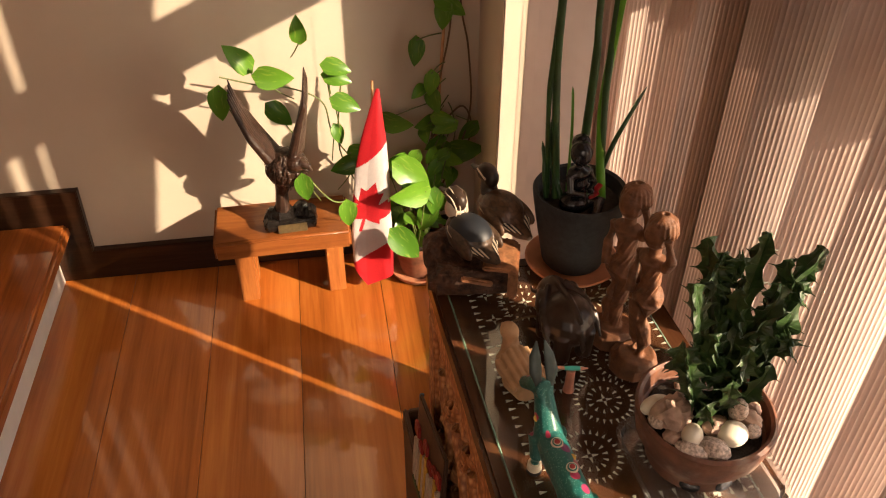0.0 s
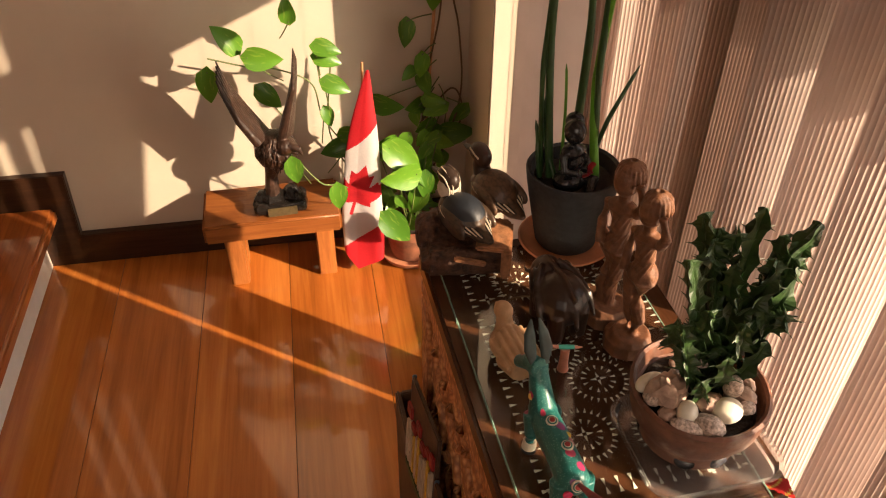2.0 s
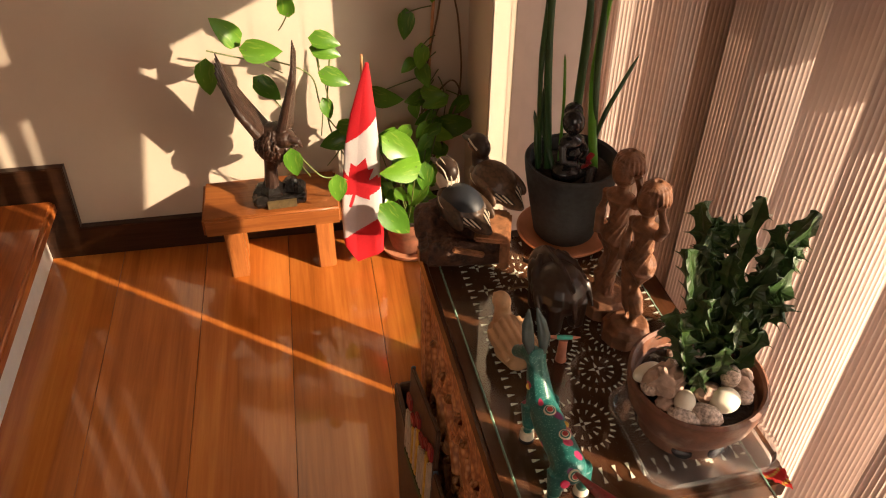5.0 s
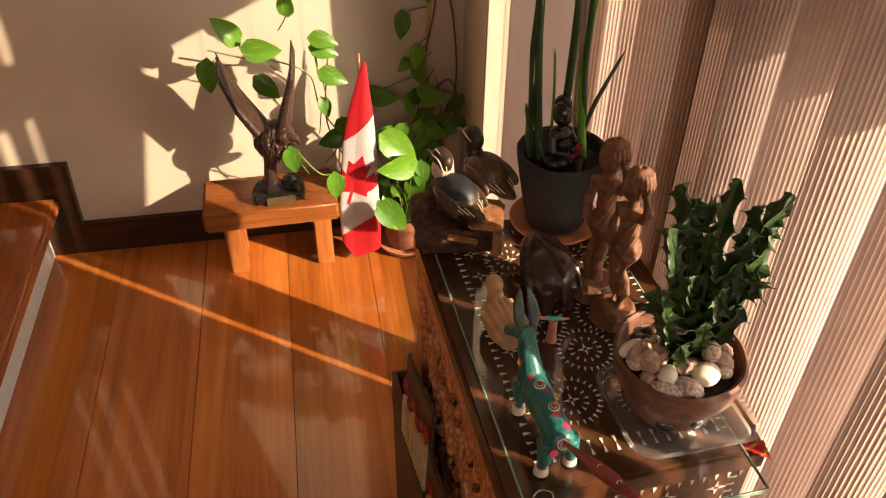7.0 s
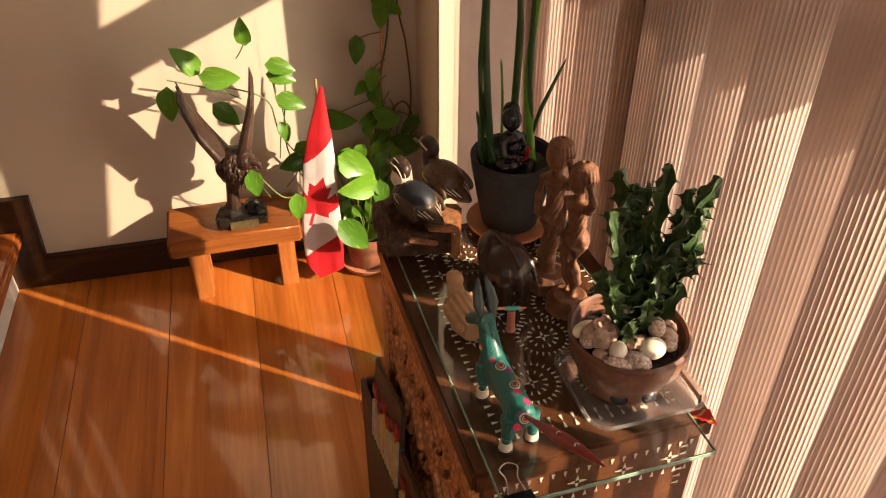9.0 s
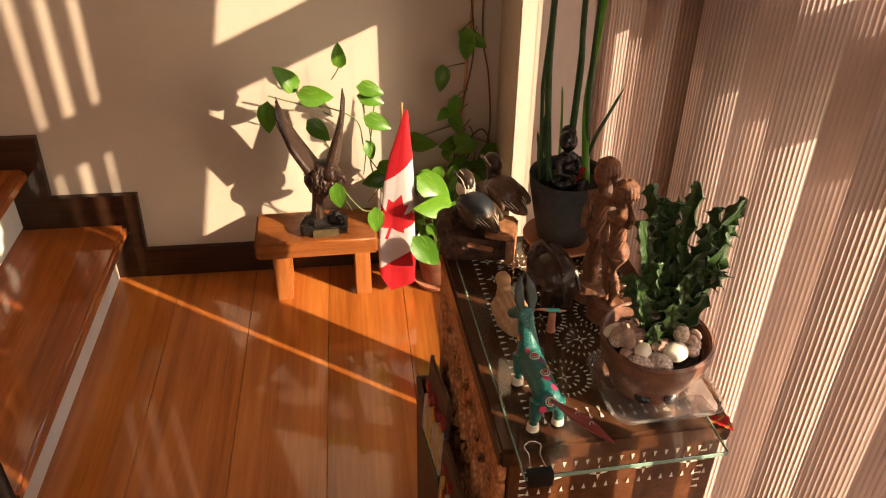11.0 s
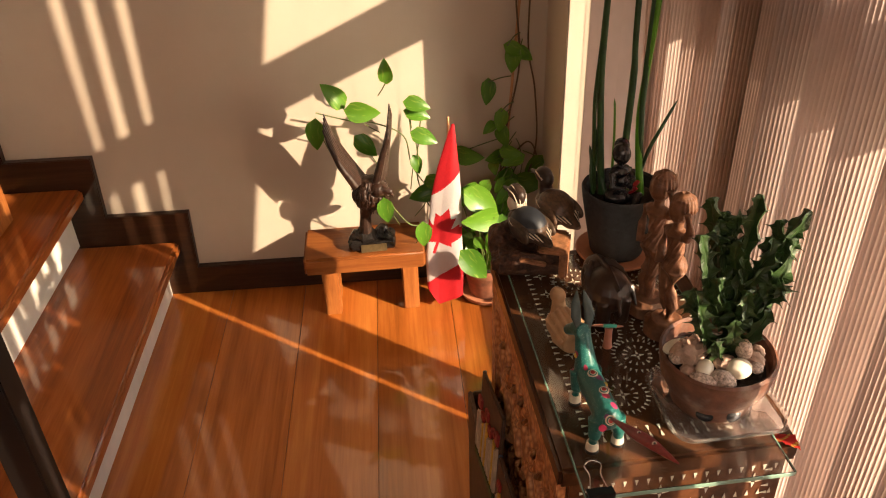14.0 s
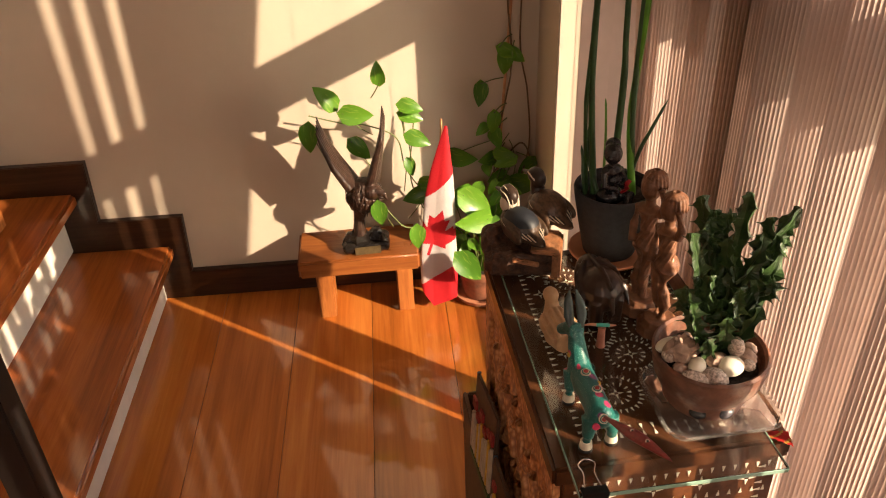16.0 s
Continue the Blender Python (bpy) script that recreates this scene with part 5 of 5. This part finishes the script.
for at, r, tone in (((0.0095, -0.102, 0.0785), 0.0022, DUCKPALE), ((0.0148, -0.126, 0.0880), 0.0024, DUCKPALE)):
    for q, m2, lift in ((r, tone, 0.0), (r * 0.55, DUCKBLACK, 0.0007)):
        part("spot", lathe([(0.0002, 0.0), (q, 0.0), (q * 0.9, 0.0006), (0.0002, 0.0008)], 14), m2, dk, "ringed dot", m=pose(at[0], at[1], at[2] + lift, 62, 0, -8))
# ringed spots along the back and rump
for (x, y, z), r, col, tilt, ring in (((0.0, 0.0515, 0.0775), 0.0050, REDP, 62, 1), ((0.0, 0.012, 0.0563), 0.0046, REDP, 2, 1), ((0.003, -0.018, 0.0583), 0.0044, REDP, 0, 1), ((-0.001, -0.0545, 0.0500), 0.0044, REDP, 62, 1), ((0.0085, -0.004, 0.0530), 0.0038, YELLOWP, 0, 0), ((-0.0095, 0.040, 0.0600), 0.0036, YELLOWP, 40, 0), ((-0.0085, -0.0545, 0.0400), 0.0042, PINK, 80, 0)):
    for q, m2, lift in ((r * 1.25, DUCKPALE, 0.0), (r, DONKEYD, 0.0005), (r * 0.72, DUCKPALE, 0.0010), (r * 0.58, col, 0.0015)) if ring else ((r, col, 0.0),):
        bm = lathe([(0.0002, -0.0012), (q, -0.0012), (q * 0.97, 0.0004), (0.0002, 0.0006)], 22)
        n2 = pose(0, 0, 0, tilt, 0, 0) @ Vector((0, 0, lift))
        part("spot", bm, m2, dk, "ringed painted spot", m=pose(x + n2.x, y + n2.y, z + n2.z, tilt, 0, 0))

# ---- little lacquer ornament behind the donkey ----
st = thing("lacquer_stand", (0.901, -1.097, GT), "tiny teal and coral lacquer crossbar on a coral post", "ornament")
part("post", lathe([(0.005, 0.0), (0.0062, 0.001), (0.0050, 0.010), (0.0046, 0.026), (0.0050, 0.0315)], 20), CORAL, st, "coral post")
part("bar", tube([(-0.022, 0.004, 0.033), (-0.012, 0.003, 0.0335), (0.0, 0.0, 0.0335), (0.010, -0.002, 0.0335), (0.017, -0.003, 0.034)], [0.0010, 0.0022, 0.0026, 0.0022, 0.0008], 12, 0.7), CORAL, st, "coral tapered bar")
part("band", tube([(-0.007, 0.0014, 0.0336), (0.001, 0.0, 0.0336), (0.009, -0.0014, 0.0336)], [0.0027, 0.0030, 0.0026], 14, 0.75), TEALM, st, "teal band")

# a small dried twig and pebble-like knot on the glass
tw = obj("twig", tube(curve_pts([(0, 0, 0.002), (0.022, 0.003, 0.003), (0.040, -0.006, 0.0025)], 5), [0.0012] * 11, 6), BROWNSTEM)
tw.matrix_world = pose(0.868, -0.985, GT)
tagged(tw, "short dry brown twig lying on the glass", "twig")

# ---- shelf box beside the chest with painted wooden pictures ----
cr = thing("wooden_crate", (0.785, -0.816, 0), "aged brown open wooden crate standing on the floor beside the chest", "crate", rz=CR)
CZ = 0.33
part("side", inset_box(-0.036, -0.028, -0.46, -0.004, 0.0, CZ, 0.0025), BOXW, cr)
part("end", inset_box(-0.0275, 0.0, -0.012, -0.004, 0.0, CZ - 0.001, 0.002), BOXW, cr)
part("end", inset_box(-0.0275, 0.0, -0.46, -0.452, 0.0, CZ - 0.001, 0.002), BOXW, cr)
part("bottom", inset_box(-0.0275, 0.0, -0.4515, -0.0125, 0.0, 0.010), BOXW, cr)
# painted wooden pictures leaning in the crate
def picture(y, z, tilt, turn, board, accents, label):
    p = thing("painted_plaque", (0.7615, y, z), label, "plaque", "plaques in the crate", rz=turn)
    p.rotation_euler[1] = radians(tilt)
    p.rotation_euler[0] = radians(-14)
    part("board", span(-0.003, 0.003, -0.075, 0.075, 0.0, 0.15, 0.002), BOXW, p)
    part("edge", span(-0.002, 0.0045, 0.0752, 0.079, 0.0, 0.15, 0.001), board, p, "blue painted edge")
    for k, (y0, z0, sy, sz, m) in enumerate(accents):
        part("relief", span(-0.0075, -0.0031, y0, y0 + sy, z0, z0 + sz, 0.0015), m, p)
    return p


def houses(seed):
    """A row of narrow house fronts with red roofs, windows and a hedge."""
    r = random.Random(seed)
    rows = [(-0.07, 0.006, 0.14, 0.012, GREENP)]
    y = -0.07
    while y < 0.055:
        w, h = r.uniform(0.014, 0.026), r.uniform(0.055, 0.095)
        rows.append((y, 0.020, w * 0.42, h, r.choice((PALE, PALE, YELLOWP))))
        rows.append((y + w * 0.5, 0.020, w * 0.42, h * 0.9, PALE))
        rows.append((y - 0.001, 0.022 + h, w, r.uniform(0.012, 0.022), REDP))
        y += w + 0.003
    return rows


picture(-0.995, 0.302, 7, CR, BLUEP, houses(3), "painted wooden plaque with a relief of small red-roofed houses")
picture(-1.160, 0.285, 7, CR - 2, BLUEP, houses(8), "painted wooden plaque with a relief of houses, blue edged")

# ---- board standing on the stair ----
bd = thing("wooden_board", (-0.276, -0.37, 0.3505), "orange-brown lacquered wooden board standing on a stair tread", "board")
part("panel", box(0.018, 0.44, 0.30, (0, 0, 0), 0.006, 3), STOOLV, bd)

# ---- newel post at the stair foot ----
nw = thing("newel_post", (0.036, -0.925, 0), "dark stained square newel post with a turned-down cap", "post")
part("shaft", box(0.052, 0.052, 0.60, (0, 0, 0), 0.003), NEWEL, nw)
part("cap", box(0.064, 0.064, 0.022, (0, 0, 0.601), 0.006, 3), NEWEL, nw)
part("rail", span(-0.46, -0.027, -0.012, 0.012, 0.14, 0.165, 0.003), NEWEL, nw, "dark lower rail")

# ---- floor of long lacquered boards ----
floor = tagged(new("floor"), "glossy orange-brown lacquered wooden floorboards", "floor", kind="structure")
part("subfloor", span(-2.4, 1.16, -4.2, YB, -0.2, -0.016), SOIL, floor)
edges = [-2.4 + 0.03] + [-2.23 + 0.2 * k for k in range(17)] + [1.16]
rng = random.Random(2)
for i, (a, b) in enumerate(zip(edges, edges[1:])):
    gap = 0.00035
    cut = -2.3 - rng.uniform(0, 0.9)
    for y0, y1 in ((-4.2, cut), (cut, YB - 0.001)):
        part("floorboard", span(a + gap, b - gap, y0 + gap, y1, -0.0155, 0.0, 0.0006, 1), FLOOR, floor)
